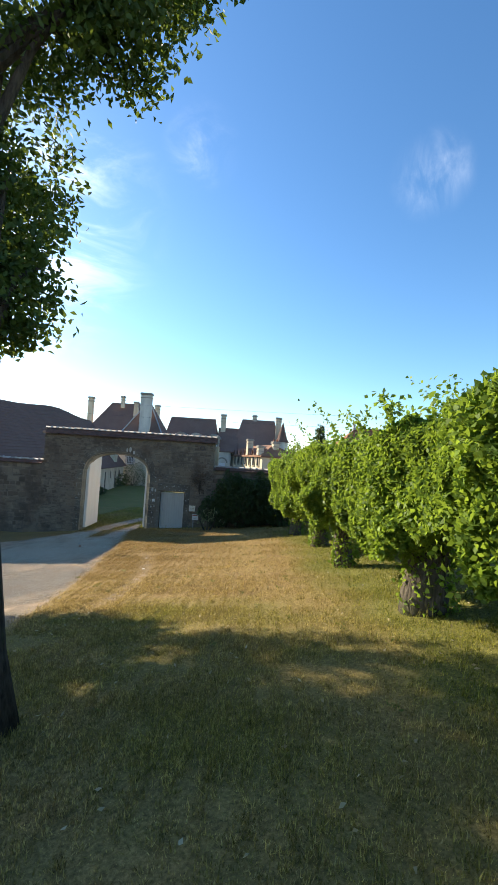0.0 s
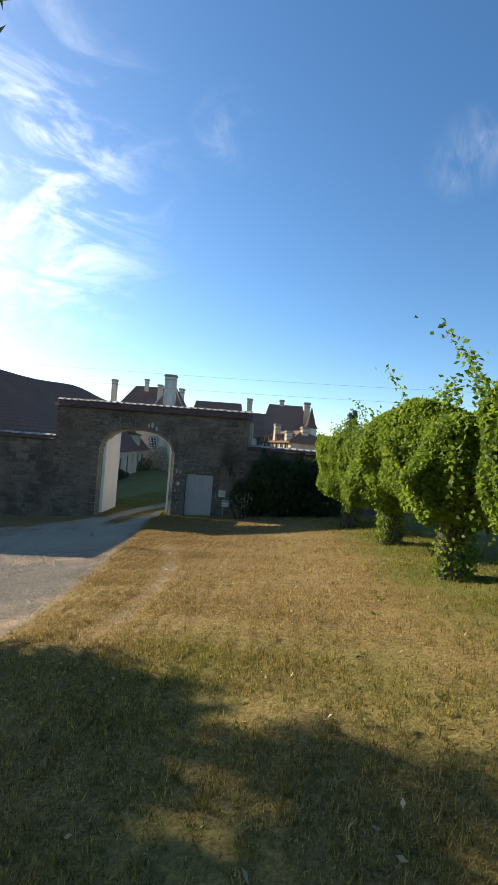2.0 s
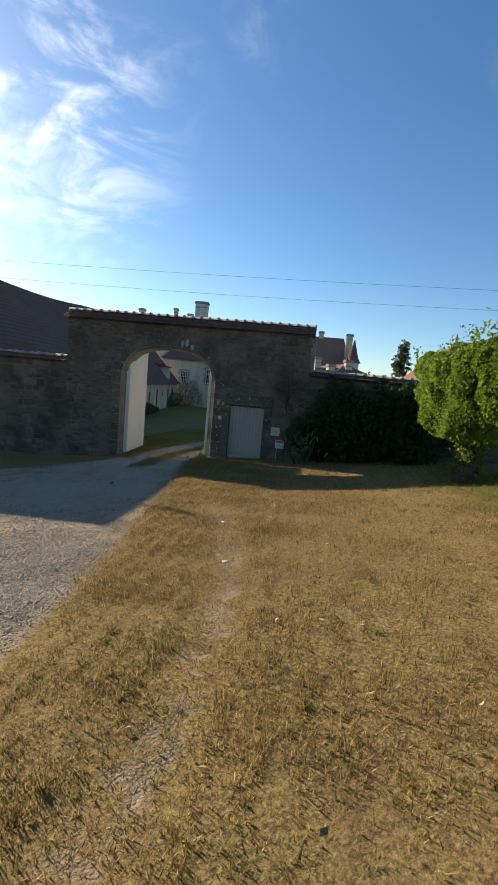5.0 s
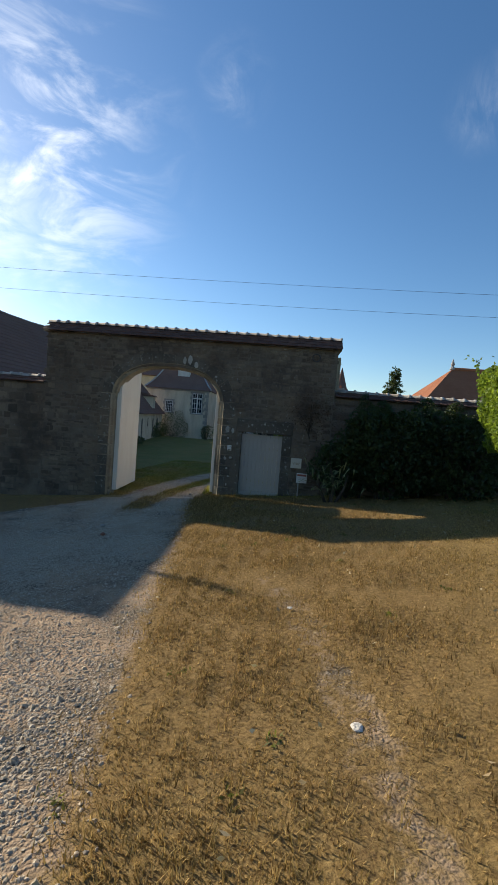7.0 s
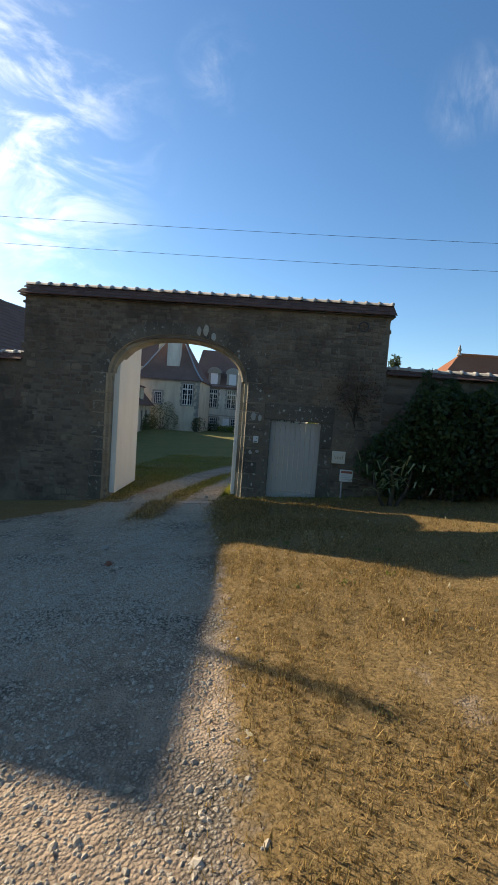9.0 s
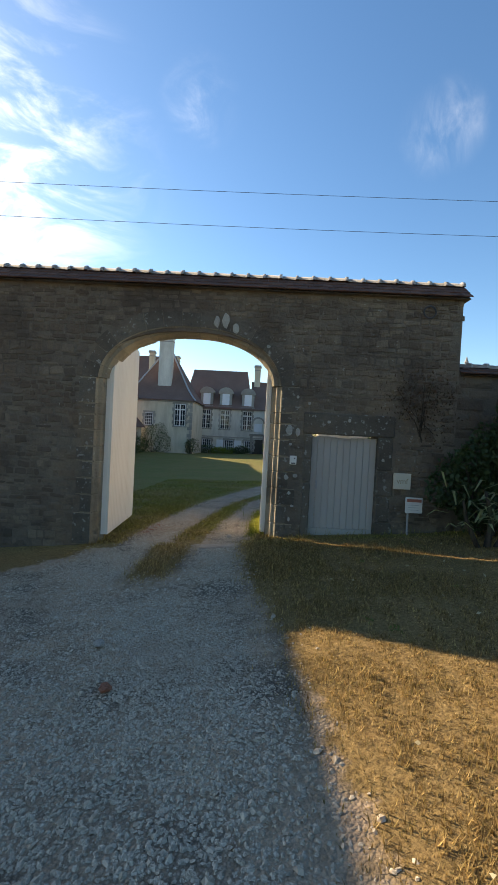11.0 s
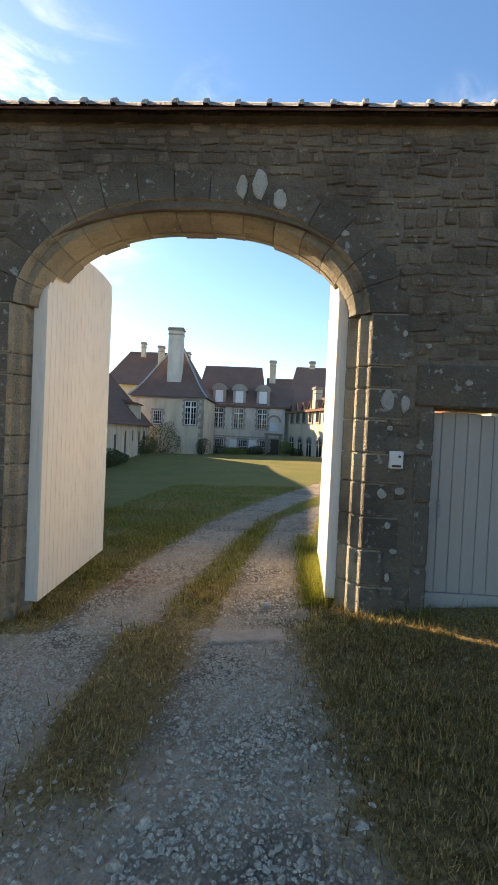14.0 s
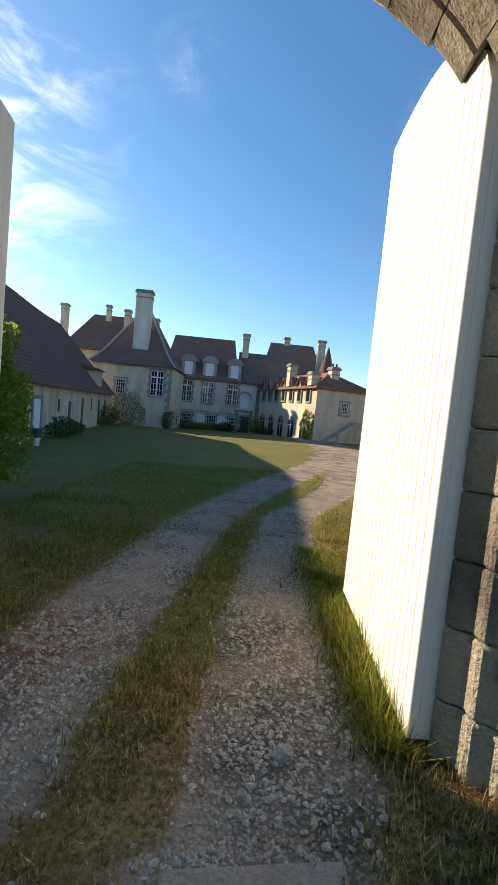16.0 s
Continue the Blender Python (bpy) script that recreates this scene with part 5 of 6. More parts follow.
def broadleaf(name, label, x, y, trunk_r, height, clumps, seed, leaf=0.10, per=30, mat="oak_leaf", gaps=-0.75, lean=0.0):
    """A tree: tapered trunk, limbs to its leaf clumps, and loose sprays of leaves."""
    gz = ground_z(x, y)
    t = thing(name, label, "tree", at=Matrix.Translation((x, y, gz)))
    r = random.Random(seed)
    pts, rad = [], []
    for k in range(9):
        s = k / 8
        pts.append((lean * s + 0.10 * math.sin(seed + s * 4) * s, 0.10 * math.cos(seed + s * 3) * s, -0.15 + height * s))
        rad.append(trunk_r * (1.45 if k == 0 else 1.0) * (1 - 0.72 * s))
    part("trunk", Geo().tube(pts, rad, 14), M["bark"], t, smooth=True)
    allp = []
    for (cx, cy, cz, rx, ry, rz, cnt) in clumps:
        for k in range(max(2, cnt // 55)):
            z0 = max(1.4, min(height * 0.92, (cz - gz) * r.uniform(0.6, 0.95)))
            e = Vector((cx - x + rx * r.uniform(-0.7, 0.7), cy - y + ry * r.uniform(-0.7, 0.7), cz - gz + rz * r.uniform(-0.3, 0.7)))
            st = Vector((lean * z0 / height, 0, z0))
            md = st.lerp(e, 0.5) + Vector((0, 0, 0.25))
            part("limb", Geo().tube([st, md, e], [trunk_r * 0.32, trunk_r * 0.2, 0.012], 7), M["bark"], t)
        u = unit(rng.normal(size=(cnt, 3))) * (rng.uniform(0, 1, (cnt, 1)) ** 0.4)
        c = np.array([cx, cy, cz]) + u * np.array([rx, ry, rz])
        hold = field(c, 1.5, seed) > gaps
        c = c[hold]
        spray = np.repeat(c, per, axis=0) + rng.normal(0, 0.13, (len(c) * per, 3)) * np.array([1, 1, 0.75])
        allp.append(spray)
    me = leaf_mesh("crown", np.concatenate(allp), leaf, leaf * 0.58, M[mat])
    me.transform(Matrix.Translation((-x, -y, -gz)))
    part("crown", me, None, t)
    return t


broadleaf("oak_tree", "oak tree with a dark rough trunk and hanging leafy sprays", -2.03, 3.66, 0.19, 6.2,
          [(-3.5, 4.3, 4.9, 1.35, 1.6, 2.1, 330), (-2.45, 4.0, 2.85, 0.5, 0.5, 0.6, 46), (-2.75, 4.1, 3.8, 0.6, 0.6, 0.7, 60), (-1.75, 3.9, 5.35, 0.75, 0.7, 0.5, 60), (-1.3, 3.9, 6.0, 0.7, 0.6, 0.5, 44), (-0.75, 3.8, 6.0, 0.35, 0.4, 0.4, 12), (-4.2, 2.6, 5.2, 1.6, 1.8, 1.6, 160)], 3, 0.085, 56, lean=-0.62)
broadleaf("oak_tree", "broad oak tree at the side of the drive", -12.7, 11.2, 0.28, 7.0,
          [(-12.7, 11.2, 4.6, 2.4, 2.3, 2.6, 470), (-11.4, 12.0, 3.2, 1.4, 1.3, 1.2, 130), (-13.7, 9.7, 3.6, 1.7, 1.7, 1.5, 120), (-12.4, 9.3, 5.2, 2.0, 1.8, 1.7, 200), (-12.0, 12.1, 5.9, 1.7, 1.6, 1.4, 190)], 8, 0.15, 36, gaps=-1.2)
broadleaf("oak_tree", "broad oak tree behind the drive entrance", -10.2, 5.6, 0.26, 6.6,
          [(-10.2, 5.6, 4.6, 2.6, 2.4, 2.6, 520)], 12, 0.17, 38, gaps=-1.0)
broadleaf("distant_tree", "dark conifer-like tree behind the red-roofed barn", 8.6, 60, 0.25, 7.5,
          [(8.6, 60, 4.2, 1.1, 1.1, 1.6, 90), (8.6, 60, 6.0, 0.6, 0.6, 1.3, 50)], 15, 0.22, 24, "shrub_leaf")


def shrub(name, label, x, y, radii, lift, count, mat, leaf, seed, stems=5, lump=0.25, category="shrub"):
    gz = ground_z(x, y)
    t = thing(name, label, category, at=Matrix.Translation((x, y, gz)))
    p, u = blob((0, 0, lift), radii, count, seed, lump, 0.6)
    p = p[p[:, 2] > 0.02]
    for k in range(stems):
        a = seed + k * 2.4
        part("stem", Geo().tube([(0.1 * math.cos(a), 0.1 * math.sin(a), -0.05), (radii[0] * 0.35 * math.cos(a), radii[1] * 0.35 * math.sin(a), lift * 0.7), (radii[0] * 0.6 * math.cos(a), radii[1] * 0.6 * math.sin(a), lift + radii[2] * 0.45)], [0.03, 0.022, 0.008], 6), M["bark"], t)
    part("foliage", leaf_mesh("foliage", p, leaf, leaf * 0.55, M[mat]), None, t)
    return t


shrub("evergreen_shrub", "dark evergreen shrub against the shaded garden wall", -0.55, 20.0, (1.35, 0.65, 1.25), 1.25, 9000, "shrub_leaf", 0.11, 31)
shrub("evergreen_shrub", "dark evergreen shrub against the shaded garden wall", 1.25, 20.0, (1.2, 0.6, 1.2), 1.15, 8000, "shrub_leaf", 0.11, 33)
shrub("ivy_shrub", "low dark ivy mass at the foot of the wall", -1.6, 20.25, (0.75, 0.4, 0.75), 0.75, 4000, "shrub_leaf", 0.09, 35)
shrub("garden_shrub", "tall yellow-green shrub at the edge of the court", -10.45, 26.3, (0.95, 1.0, 1.5), 1.5, 11000, "bush_leaf", 0.10, 37)
shrub("climbing_rose", "sparse climbing rose on the pavilion wall", -17.7, 63.6, (2.2, 0.3, 1.7), 1.4, 1300, "climber_leaf", 0.17, 39)
shrub("climbing_rose", "sparse climbing rose at the pavilion corner", -13.2, 63.5, (0.7, 0.4, 1.0), 0.9, 700, "climber_leaf", 0.16, 41)
shrub("low_shrub", "low shrubs along the foot of the barn", -15.9, 43.5, (0.6, 3.0, 0.55), 0.4, 3000, "climber_leaf", 0.16, 43)
shrub("low_shrub", "low shrubs along the foot of the barn", -18.3, 57.5, (0.7, 4.5, 0.9), 0.55, 3500, "climber_leaf", 0.17, 44)
for k, (x, w, h) in enumerate(((-13.5, 1.5, 0.7), (-10.5, 1.7, 0.55), (-7.8, 1.3, 0.65), (-4.0, 1.0, 1.1), (-2.6, 1.3, 0.5))):
    shrub("flower_bed_shrub", "low flowering shrub under the house windows", x, 73.2 - max(0, x + 4.5) * 2.2, (w, 0.5, h), h * 0.6, 1100, "bush_leaf" if k % 2 else "climber_leaf", 0.18, 50 + k)
shrub("climbing_rose", "climber at the corner of the sunlit wing", 0.3, 60.2, (0.5, 0.6, 1.4), 1.3, 1300, "bush_leaf", 0.16, 61)

# withered climber on the stones beside the small door
climber = thing("withered_climber", "withered dark brown climber clinging to the stone wall", "climber", at=Matrix.Translation((-2.55, WY0 - 0.03, ground_z(-2.55, 20.6))))
for k in range(9):
    a = random.uniform(-0.5, 0.5)
    z1 = random.uniform(1.9, 2.7)
    part("stem", Geo().tube([(0.03 * k - 0.1 - a * 0.4, 0.02, 1.55 + 0.03 * k), (a * 0.3, -0.015, z1 * 0.5 + 0.8), (a, -0.02, z1)], [0.008, 0.006, 0.003], 5), M["bark"], climber)
spots = np.concatenate([np.array([cx, -0.04, cz]) + rng.normal(0, 1, (cnt, 3)) * np.array([sx, 0.025, sz]) for cx, cz, sx, sz, cnt in ((-0.15, 2.15, 0.30, 0.14, 210), (0.2, 2.45, 0.24, 0.20, 150), (-0.3, 2.5, 0.2, 0.12, 90), (0.25, 1.9, 0.2, 0.3, 130))])
part("foliage", leaf_mesh("foliage", spots, 0.05, 0.028, M["withered_leaf"]), None, climber)

# upright shoots over the evergreens
for (bx, by, hh, sd) in ((-1.15, 20.2, 2.75, 3), (-0.75, 20.1, 2.55, 4), (0.3, 20.15, 2.6, 5), (1.0, 20.1, 2.5, 6)):
    gz = ground_z(bx, by)
    t = thing("young_yew", "dark feathery young yew against the garden wall", "shrub", "yews along the garden wall", at=Matrix.Translation((bx, by, gz)))
    part("stem", Geo().tube([(0, 0, -0.05), (0.03, 0, hh * 0.5), (0, 0, hh)], [0.04, 0.025, 0.006], 6), M["bark"], t)
    pts = []
    r = random.Random(sd)
    for k in range(95):
        z0 = hh * r.uniform(0.1, 0.97)
        a = r.uniform(0, math.tau)
        ln = (1.05 - z0 / hh) * 0.75 + 0.10
        for q in np.linspace(0.1, 1, 14):
            pts.append((math.cos(a) * ln * q, math.sin(a) * ln * q * 0.55, z0 + ln * q * 0.45 - 0.12 * q * q))
    pts = np.repeat(np.array(pts), 3, axis=0) + rng.normal(0, 0.022, (len(pts) * 3, 3))
    part("foliage", leaf_mesh("foliage", pts, 0.065, 0.018, M["shrub_leaf"]), None, t)

# strap-leaved plant that catches a little light beside the signs
gz = ground_z(-1.95, 19.5)
yucca = thing("strap_leaved_plant", "strap-leaved plant with pale arching leaves by the wall", "plant", at=Matrix.Translation((-1.95, 19.5, gz)))
for k in range(50):
    a, el = random.uniform(0, math.tau), random.uniform(0.1, 1.2)
    b = Vector((random.gauss(0, 0.28), random.gauss(0, 0.15), random.uniform(0.25, 0.85)))
    ln = random.uniform(0.22, 0.42)
    d = Vector((math.cos(a) * math.cos(el), math.sin(a) * math.cos(el), math.sin(el)))
    s = d.cross(Vector((0, 0, 1))).normalized() * 0.022
    e1, e2 = b + d * ln * 0.6, b + d * ln + Vector((0, 0, -0.12))
    me = mesh("leaf", [b - s * 0.5, b + s * 0.5, e1 + s, e2, e1 - s, b + Vector((0, 0, -0.005)), e1 + Vector((0, 0, -0.012))], [(0, 5, 6, 4), (5, 1, 2, 6), (4, 6, 3), (6, 2, 3)], M["strap_leaf"])
    part("leaf", me, None, yucca)
part("stem", Geo().tube([(0, 0, -0.05), (0.05, 0, 0.4), (-0.05, 0.02, 0.8)], [0.05, 0.04, 0.02], 7).tube([(0.1, 0, -0.05), (0.3, 0, 0.35), (0.38, 0.02, 0.7)], [0.04, 0.03, 0.015], 7).tube([(-0.1, 0, -0.05), (-0.3, 0, 0.35), (-0.36, 0.02, 0.65)], [0.04, 0.03, 0.015], 7), M["bark"], yucca)

# woods on the skyline
c = []
for k in range(900):
    a = rng.uniform(-0.5, 1.1)
    R = rng.uniform(190, 240)
    hgt = 6 + 3.5 * math.sin(a * 9) + 2 * math.sin(a * 31)
    base = np.array([R * math.sin(a), R * math.cos(a), -4.0 + rng.uniform(0, max(2.0, hgt + 4))])
    c.append(base + rng.normal(0, 1.3, (26, 3)))
tagged(new("far_woods", leaf_mesh("far_woods", np.concatenate(c), 1.5, 1.1, M["shrub_leaf"])), "dark woods along the skyline beyond the house", "woods", kind="stuff")


# ---- turf, gravel and litter ----
GX, GY = np.arange(-10.5, 5.01, 0.1), np.arange(-1.0, 36.01, 0.1)
GRID_G = np.array([[gravel_at(a, b) for a in GX] for b in GY])
GRID_N = np.array([[green_at(a, b) for a in GX] for b in GY])
GRID_Z = np.array([[ground_z(a, b) + 0.025 * noise.noise((a * 1.3, b * 1.3, 0.0)) + 0.012 * noise.noise((a * 4.0, b * 4.0, 3.0)) for a in GX] for b in GY]) - 0.03 * GRID_G


def sample(grid, x, y):
    """The value of a grid over the plan, for arrays."""
    u, v = (np.asarray(x) - GX[0]) / 0.1, (np.asarray(y) - GY[0]) / 0.1
    i, j = np.clip(u.astype(int), 0, len(GX) - 2), np.clip(v.astype(int), 0, len(GY) - 2)
    fu, fv = np.clip(u - i, 0, 1), np.clip(v - j, 0, 1)
    return (grid[j, i] * (1 - fu) + grid[j, i + 1] * fu) * (1 - fv) + (grid[j + 1, i] * (1 - fu) + grid[j + 1, i + 1] * fu) * fv


def ground_array(x, y):
    return sample(GRID_Z, x, y)


def step_array(a, b, v):
    v = np.clip((v - a) / (b - a), 0, 1)
    return v * v * (3 - 2 * v)


def scatter(n, x0, x1, y0, y1, weight):
    x, y = rng.uniform(x0, x1, n), rng.uniform(y0, y1, n)
    keep = rng.uniform(size=n) < weight(x, y, sample(GRID_G, x, y))
    return x[keep], y[keep]


def blades(name, label, x, y, length, width, seed, lush=None):
    n = len(x)
    z = ground_array(x, y)
    p = np.stack([x, y, x * 0], 1)
    clump = np.clip(0.75 + 0.35 * field(p, 3.0, seed) + 0.45 * field(p, 24.0, seed + 50), 0.2, 1.9)
    g = sample(GRID_N, x, y) if lush is None else np.full(n, lush)
    L = length * rng.uniform(0.45, 1.3, n) * clump * (1 + 0.5 * np.maximum(g, 0))
    a = rng.uniform(0, math.tau, n)
    lean = rng.uniform(0.15, 1.1, n)
    W = width * rng.uniform(0.7, 1.4, n)
    b = np.stack([x, y, z - 0.006], 1)
    s = np.stack([-np.sin(a) * W, np.cos(a) * W, np.zeros(n)], 1)
    tip = b + np.stack([np.cos(a) * np.sin(lean) * L, np.sin(a) * np.sin(lean) * L, np.cos(lean) * L], 1)
    co = np.stack([b - s, b + s, tip], axis=1).reshape(-1, 3)
    me = fast_mesh(name, co, 3, M["grass"], [("green", np.repeat(g, 3))])
    return tagged(new(name, me), label, "grass", kind="stuff")


def turf_weight(x, y, g):
    """Most blades lie beside the line walked."""
    cx = np.interp(y, [0, 5, 11, 15, 21], [0, -1.2, -4.4, -4.6, -5.0])
    return (1 - g) ** 2 * (0.26 + 0.74 * np.exp(-((x - cx) / 2.2) ** 2))


x, y = scatter(1150000, -5.7, 3.2, 0.6, 20.6, turf_weight)
blades("turf", "short dry yellow-green mown grass", x, y, 0.050, 0.0036, 5)
x, y = scatter(70000, -6.0, 3.2, 0.6, 20.6, turf_weight)
blades("coarse_turf", "coarse straw-coloured stalks among the mown grass", x, y, 0.055, 0.0048, 15)
x, y = scatter(150000, -9.5, -3.4, 20.75, 34.0, lambda a, b, g: (1 - g) ** 2 * np.where(b < 27, 1.0, 0.5))
more = scatter(110000, -8.3, -4.3, 18.4, 25.0, lambda a, b, g: (1 - g) ** 2)
x, y = np.concatenate([x, more[0]]), np.concatenate([y, more[1]])
blades("court_turf", "rougher green grass of the court", x, y, 0.075, 0.004, 6)


def tuft_weight(a, b, g):
    w = np.exp(-((a + 5.22) / 0.16) ** 2) * step_array(20.9, 21.6, b) * step_array(24.5, 23, b)
    w = np.maximum(w, np.exp(-((b - 20.62) / 0.07) ** 2) * step_array(-5.1, -4.7, a) * 0.8)
    w = np.maximum(w, 0.9 * np.exp(-(((a + 6.55) / 0.16) ** 2 + ((b - 21.0) / 0.18) ** 2)))
    w = np.maximum(w, 0.7 * np.exp(-((a + 7.75) / 0.14) ** 2) * step_array(20.7, 21.2, b) * step_array(23.5, 22.5, b))
    return np.maximum(w, 0.22 * step_array(1.2, 2.0, a) * step_array(18, 16, b))


x, y = scatter(120000, -8.2, 3.6, 3.0, 24.5, tuft_weight)
more = scatter(60000, -5.9, -4.9, 20.9, 24.5, lambda a, b, g: np.exp(-((a + 5.22 - 0.05 * (b - 21)) / 0.13) ** 2) * 0.45)
x, y = np.concatenate([x, more[0]]), np.concatenate([y, more[1]])
blades("tall_grass", "taller green grass along the hedge and the gate", x, y, 0.12, 0.004, 8, 0.85)


def pebbles(name, label, x, y, size, squash, mat):
    n = len(x)
    z = ground_array(x, y)
    c = np.stack([x, y, z], 1)
    R = size * rng.uniform(0.35, 1.25, n) ** 1.3
    a = rng.uniform(0, math.tau, n)
    ax = np.stack([np.cos(a), np.sin(a), rng.normal(0, 0.25, n)], 1) * (R * rng.uniform(0.8, 1.3, n))[:, None]
    ay = np.stack([-np.sin(a), np.cos(a), rng.normal(0, 0.25, n)], 1) * (R * rng.uniform(0.6, 0.95, n))[:, None]
    az = np.stack([np.zeros(n), np.zeros(n), R * squash * rng.uniform(0.6, 1.2, n)], 1)
    ring = [c + ax * math.cos(t) + ay * math.sin(t) for t in (0.0, 1.1, 2.2, 3.2, 4.3, 5.3)]
    up = [c + 0.55 * (ax * math.cos(t) + ay * math.sin(t)) + az for t in (0.5, 2.6, 4.7)]
    tri = []
    for k in range(6):
        j = k // 2
        tri += [ring[k], ring[(k + 1) % 6], up[j]]
        if k % 2:
            tri += [ring[(k + 1) % 6], up[(j + 1) % 3], up[j]]
    tri += [up[0], up[1], up[2]]
    co = np.stack(tri, axis=1).reshape(-1, 3)
    me = fast_mesh(name, co, 3, mat)
    return tagged(new(name, me), label, "gravel", kind="stuff")


def gravel_weight(a, b, g):
    p = 0.6 + 0.45 * field(np.stack([a, b, a * 0], 1), 1.6, 77)
    return g ** 3 * np.clip(p, 0.12, 1.0)


x, y = scatter(230000, -9.5, -3.4, 8.5, 20.6, gravel_weight)
pebbles("gravel", "loose pale angular gravel", x, y, 0.0145, 0.45, M["loose_pebble"])
x, y = scatter(60000, -7.8, -3.6, 20.5, 31.0, lambda a, b, g: g ** 2 * np.where(b < 25, 0.9, 0.45))
pebbles("track_gravel", "pale gravel and broken stone in the wheel tracks", x, y, 0.017, 0.5, M["loose_pebble"])
x, y = scatter(16000, -9.0, -3.8, 8.5, 25.0, lambda a, b, g: 0.75 * gravel_weight(a, b, g))
pebbles("broken_stone", "larger broken stones in the drive", x, y, 0.023, 0.55, M["loose_pebble"])

# fallen leaves
x, y = scatter(1500, -4.5, 3.0, 1.0, 20.0, lambda a, b, g: 0.55 * (1 - g) * np.where(a > -3, 1, 0.5))
z = ground_array(x, y) + 0.03
co = np.stack([x, y, z], 1)
tagged(new("fallen_leaves", leaf_mesh("fallen_leaves", co, 0.05, 0.024, M["dead_leaf"], np.tile(np.array([[1.0, 0.3, 0.05]]), (len(co), 1)), 1.2)), "scattered pale dry leaves on the grass", "leaves", kind="stuff")


def loose_stone(x, y, r, seed, mat, label, squash=0.6):
    bm = bmesh.new()
    bmesh.ops.create_icosphere(bm, subdivisions=2, radius=r)
    for v in bm.verts:
        v.co *= 1 + 0.28 * noise.noise(v.co * (2.2 / r) * 0.5 + Vector((seed, seed, 0)))
        v.co.z *= squash
    me = bpy.data.meshes.new("stone")
    bm.to_mesh(me)
    bm.free()
    me.materials.append(mat)
    o = new("stone", me)
    o.location = (x, y, ground_z(x, y) + r * squash * 0.35)
    o.rotation_euler = (0, 0, seed)
    return tagged(o, label, "stone", "loose stones")


loose_stone(-2.64, 11.15, 0.036, 1.3, M["flint"], "pale flint stone lying on the dry grass", 0.3)
loose_stone(-2.99, 12.88, 0.028, 2.1, M["flint"], "small pale flint on the dry grass", 0.3)
loose_stone(-5.72, 20.95, 0.045, 3.3, M["pebble"], "grey rounded stone in the wheel track", 0.7)
loose_stone(-6.55, 16.9, 0.05, 4.1, M["pebble"], "grey stone in the gravel drive")
loose_stone(-6.25, 16.2, 0.045, 5.1, M["brick_bit"], "broken piece of red brick in the drive")

# weeds: small flat rosettes and coarse tufts in the turf
x, y = scatter(130, -4.2, 2.6, 1.5, 20.3, lambda a, b, g: (1 - g) ** 2 * 0.9)
cc = np.stack([x, y, ground_array(x, y) + 0.012], 1)
ww = np.repeat(cc, 16, axis=0) + rng.normal(0, 0.035, (len(cc) * 16, 3)) * np.array([1, 1, 0.25])
tagged(new("weeds", leaf_mesh("weeds", ww, 0.045, 0.016, M["weed_leaf"], np.tile(np.array([[0.0, 0.0, 0.35]]), (len(ww), 1)), 0.8)), "small dark weeds in the mown grass", "weeds", kind="stuff")
# ---- rubble stones of the walls ----
def stone_variant(seed):
    r = random.Random(seed)
    k = 8
    c = r.uniform(0.30, 0.44)
    ring = [(0.5, -c), (0.5, c), (0.44, 0.5), (-0.44, 0.5), (-0.5, c), (-0.5, -c), (-0.44, -0.5), (0.44, -0.5)]
    ring = [(x * r.uniform(0.82, 1.06), z * r.uniform(0.70, 1.08)) for x, z in ring]
    v = [(x, 0.6, z) for x, z in ring] + [(x * 0.99, -0.15, z * 0.96) for x, z in ring] + [(x * r.uniform(0.82, 0.92), -0.5 - r.uniform(0, 0.5), z * r.uniform(0.62, 0.82)) for x, z in ring]
    f = [(i, (i + 1) % k, (i + 1) % k + k, i + k) for i in range(k)] + [(i + k, (i + 1) % k + k, (i + 1) % k + 2 * k, i + 2 * k) for i in range(k)] + [tuple(range(2 * k, 3 * k))]
    me = mesh("stone", v, f, M["rubble"])
    bm = bmesh.new()
    bm.from_mesh(me)
    bmesh.ops.recalc_face_normals(bm, faces=bm.faces[:])
    bm.to_mesh(me)
    bm.free()
    return me


STONES = [stone_variant(k) for k in range(14)]


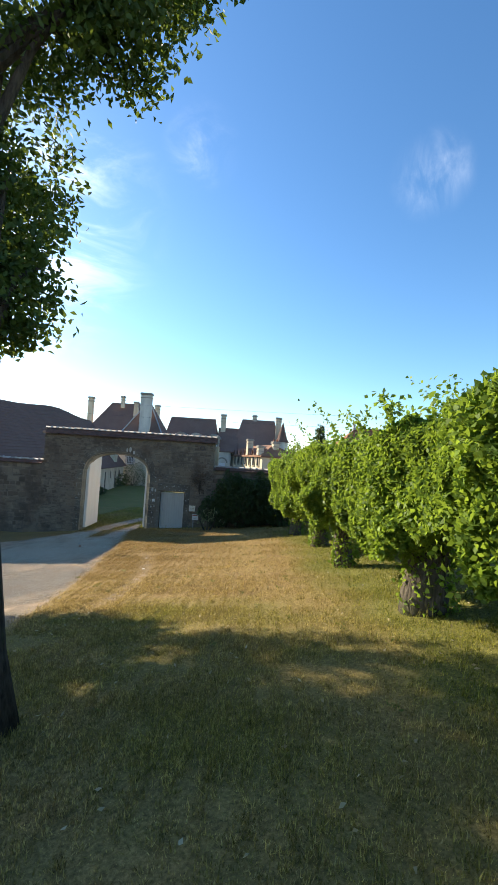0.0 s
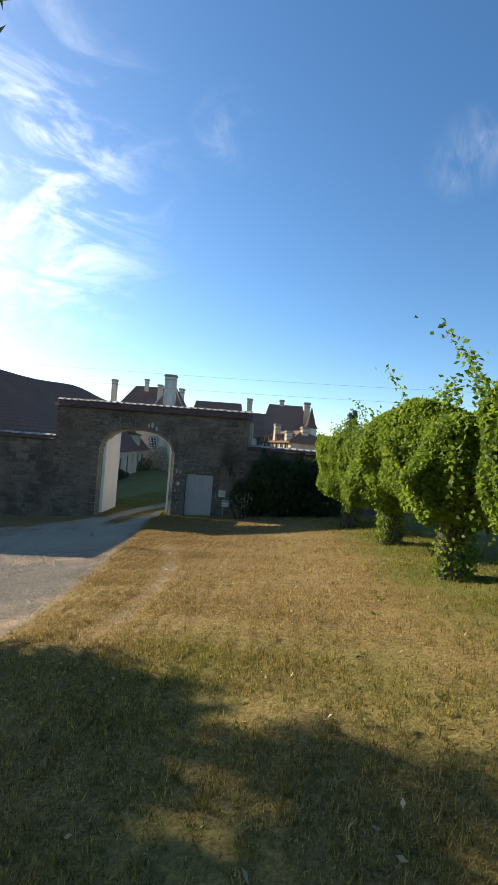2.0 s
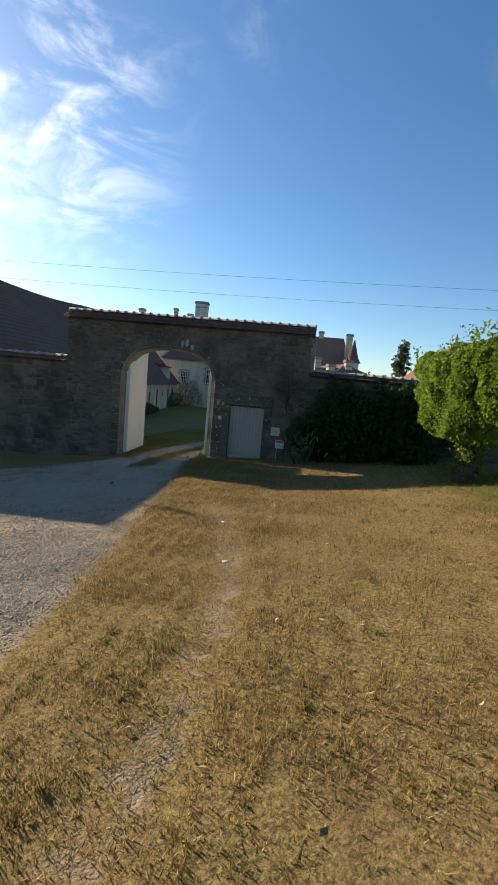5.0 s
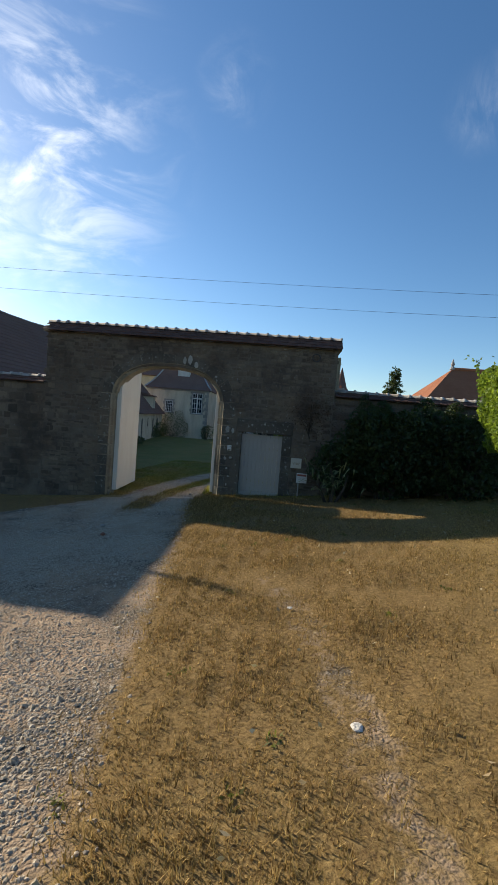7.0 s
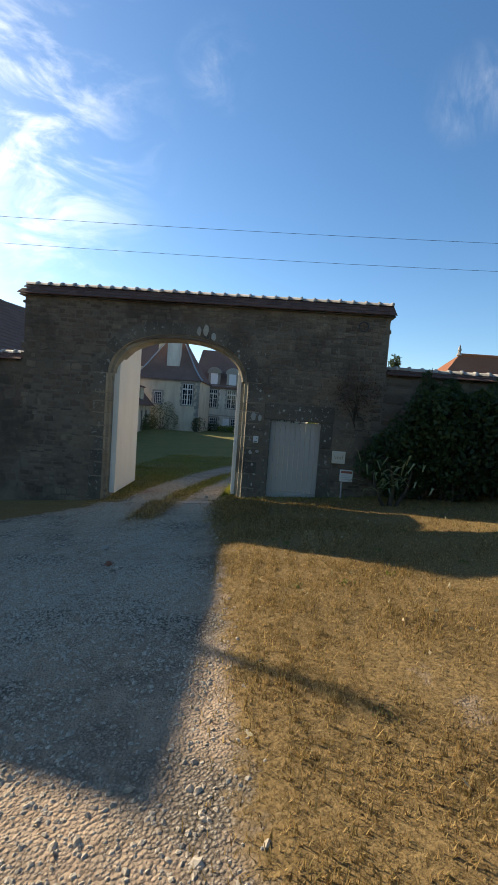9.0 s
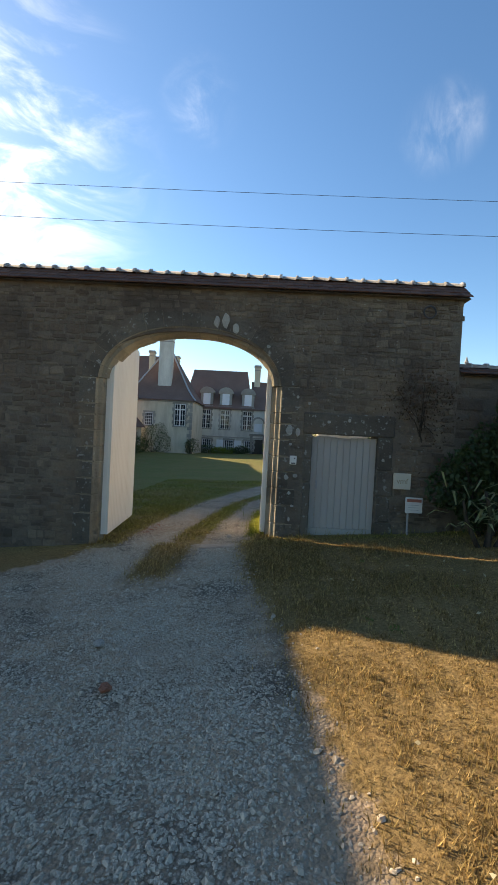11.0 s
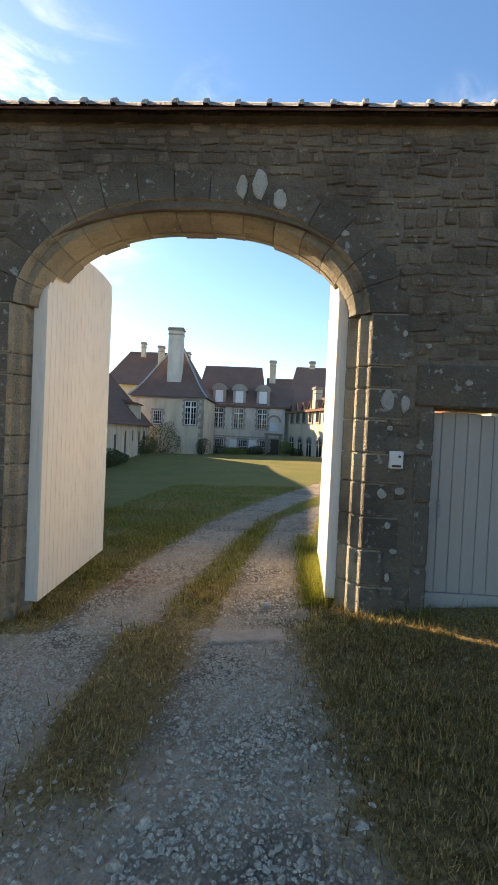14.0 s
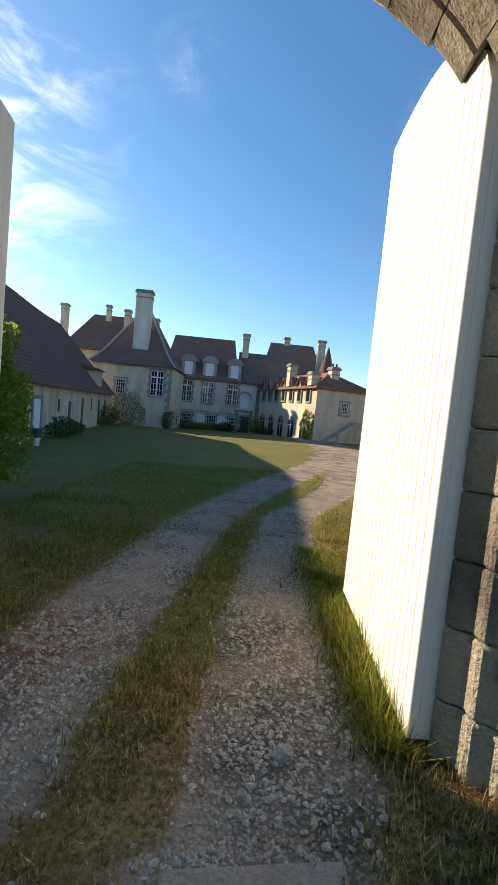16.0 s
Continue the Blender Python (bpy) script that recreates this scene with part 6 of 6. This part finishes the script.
def lay_rubble(parent, x0, x1, zlow, ztop, y, blocked, single, seed, avg=0.165, course=0.105):
    """Rough courses of rubble on a wall face; single(x, z) says which stones stand as parts of their own."""
    r = random.Random(seed)
    spots = []
    z = ztop
    while z > zlow:
        h = course * r.choice((0.5, 0.75, 0.9, 1.1, 1.3, 1.6))
        x = x0 - r.uniform(0, 0.2)
        while x < x1:
            w = avg * r.uniform(0.4, 1.6)
            if h < 0.1:
                w *= 1.2
            cx, cz = x + w / 2, z - h / 2 + r.uniform(-0.02, 0.02)
            if x0 <= cx - w / 2 + 0.08 and cx + w / 2 - 0.06 <= x1 and r.random() > 0.07 and not blocked(cx, cz, w, h) and cz > ground_z(cx, 20.6) - 0.15:
                m = pose(cx, y - r.uniform(-0.003, 0.006), cz, r.uniform(-1.5, 1.5), r.uniform(-6, 6), r.uniform(-1.5, 1.5)) @ Matrix.Diagonal((w - 0.012, 0.0125, h - 0.010, 1))
                spots.append((abs(cx + 4.6) + 0.3 * abs(cz + 0.6), m))
            x += w
        z -= h
    spots.sort(key=lambda s: s[0])
    limit = 300 if single else 0
    for _, m in spots[:limit]:
        o = new("stone", r.choice(STONES))
        o.matrix_world = m
        o.parent = parent
    rest = Geo()
    for _, m in spots[limit:]:
        me = r.choice(STONES)
        rest.add([m @ v.co for v in me.vertices], [tuple(p.vertices) for p in me.polygons])
    if rest.v:
        tagged(part("stonework", rest, M["rubble_far"], parent), kind="stuff")


def gate_blocked(cx, cz, w, h):
    for xx in (cx - w * 0.42, cx, cx + w * 0.42):
        for zz in (cz - h * 0.4, cz + h * 0.4):
            if GATE_L - 0.36 < xx < GATE_R + 0.36 and zz < SPRING + 0.05:
                return True
            if GATE_L - 0.3 < xx < GATE_R + 0.3 and zz < SPRING + 1.3:
                best = min((Vector((xx, 0, zz)) - arch_point(u, 0)).length for u in np.linspace(-1, 1, 25))
                u0 = (xx - (GATE_L + GATE_R) / 2) / ((GATE_R - GATE_L) / 2)
                if best < 0.36 or (abs(u0) < 1 and zz < arch_z(xx)):
                    return True
            if DOOR_L - 0.12 < xx < DOOR_R + 0.24 and zz < DOOR_T + 0.33:
                return True
    return False


lay_rubble(gate_wall, WALL_L, WALL_R, -2.6, WALL_T - 0.02, WY0, gate_blocked, True, 5)
lay_rubble(low_left, -17.0, WALL_L - 0.02, -3.0, 0.74, WY0 + 0.02, lambda *a: False, False, 6, 0.34, 0.16)
lay_rubble(low_right, WALL_R + 0.02, 9.0, -2.2, 0.96, WY0 + 0.05, lambda *a: False, False, 7, 0.34, 0.16)
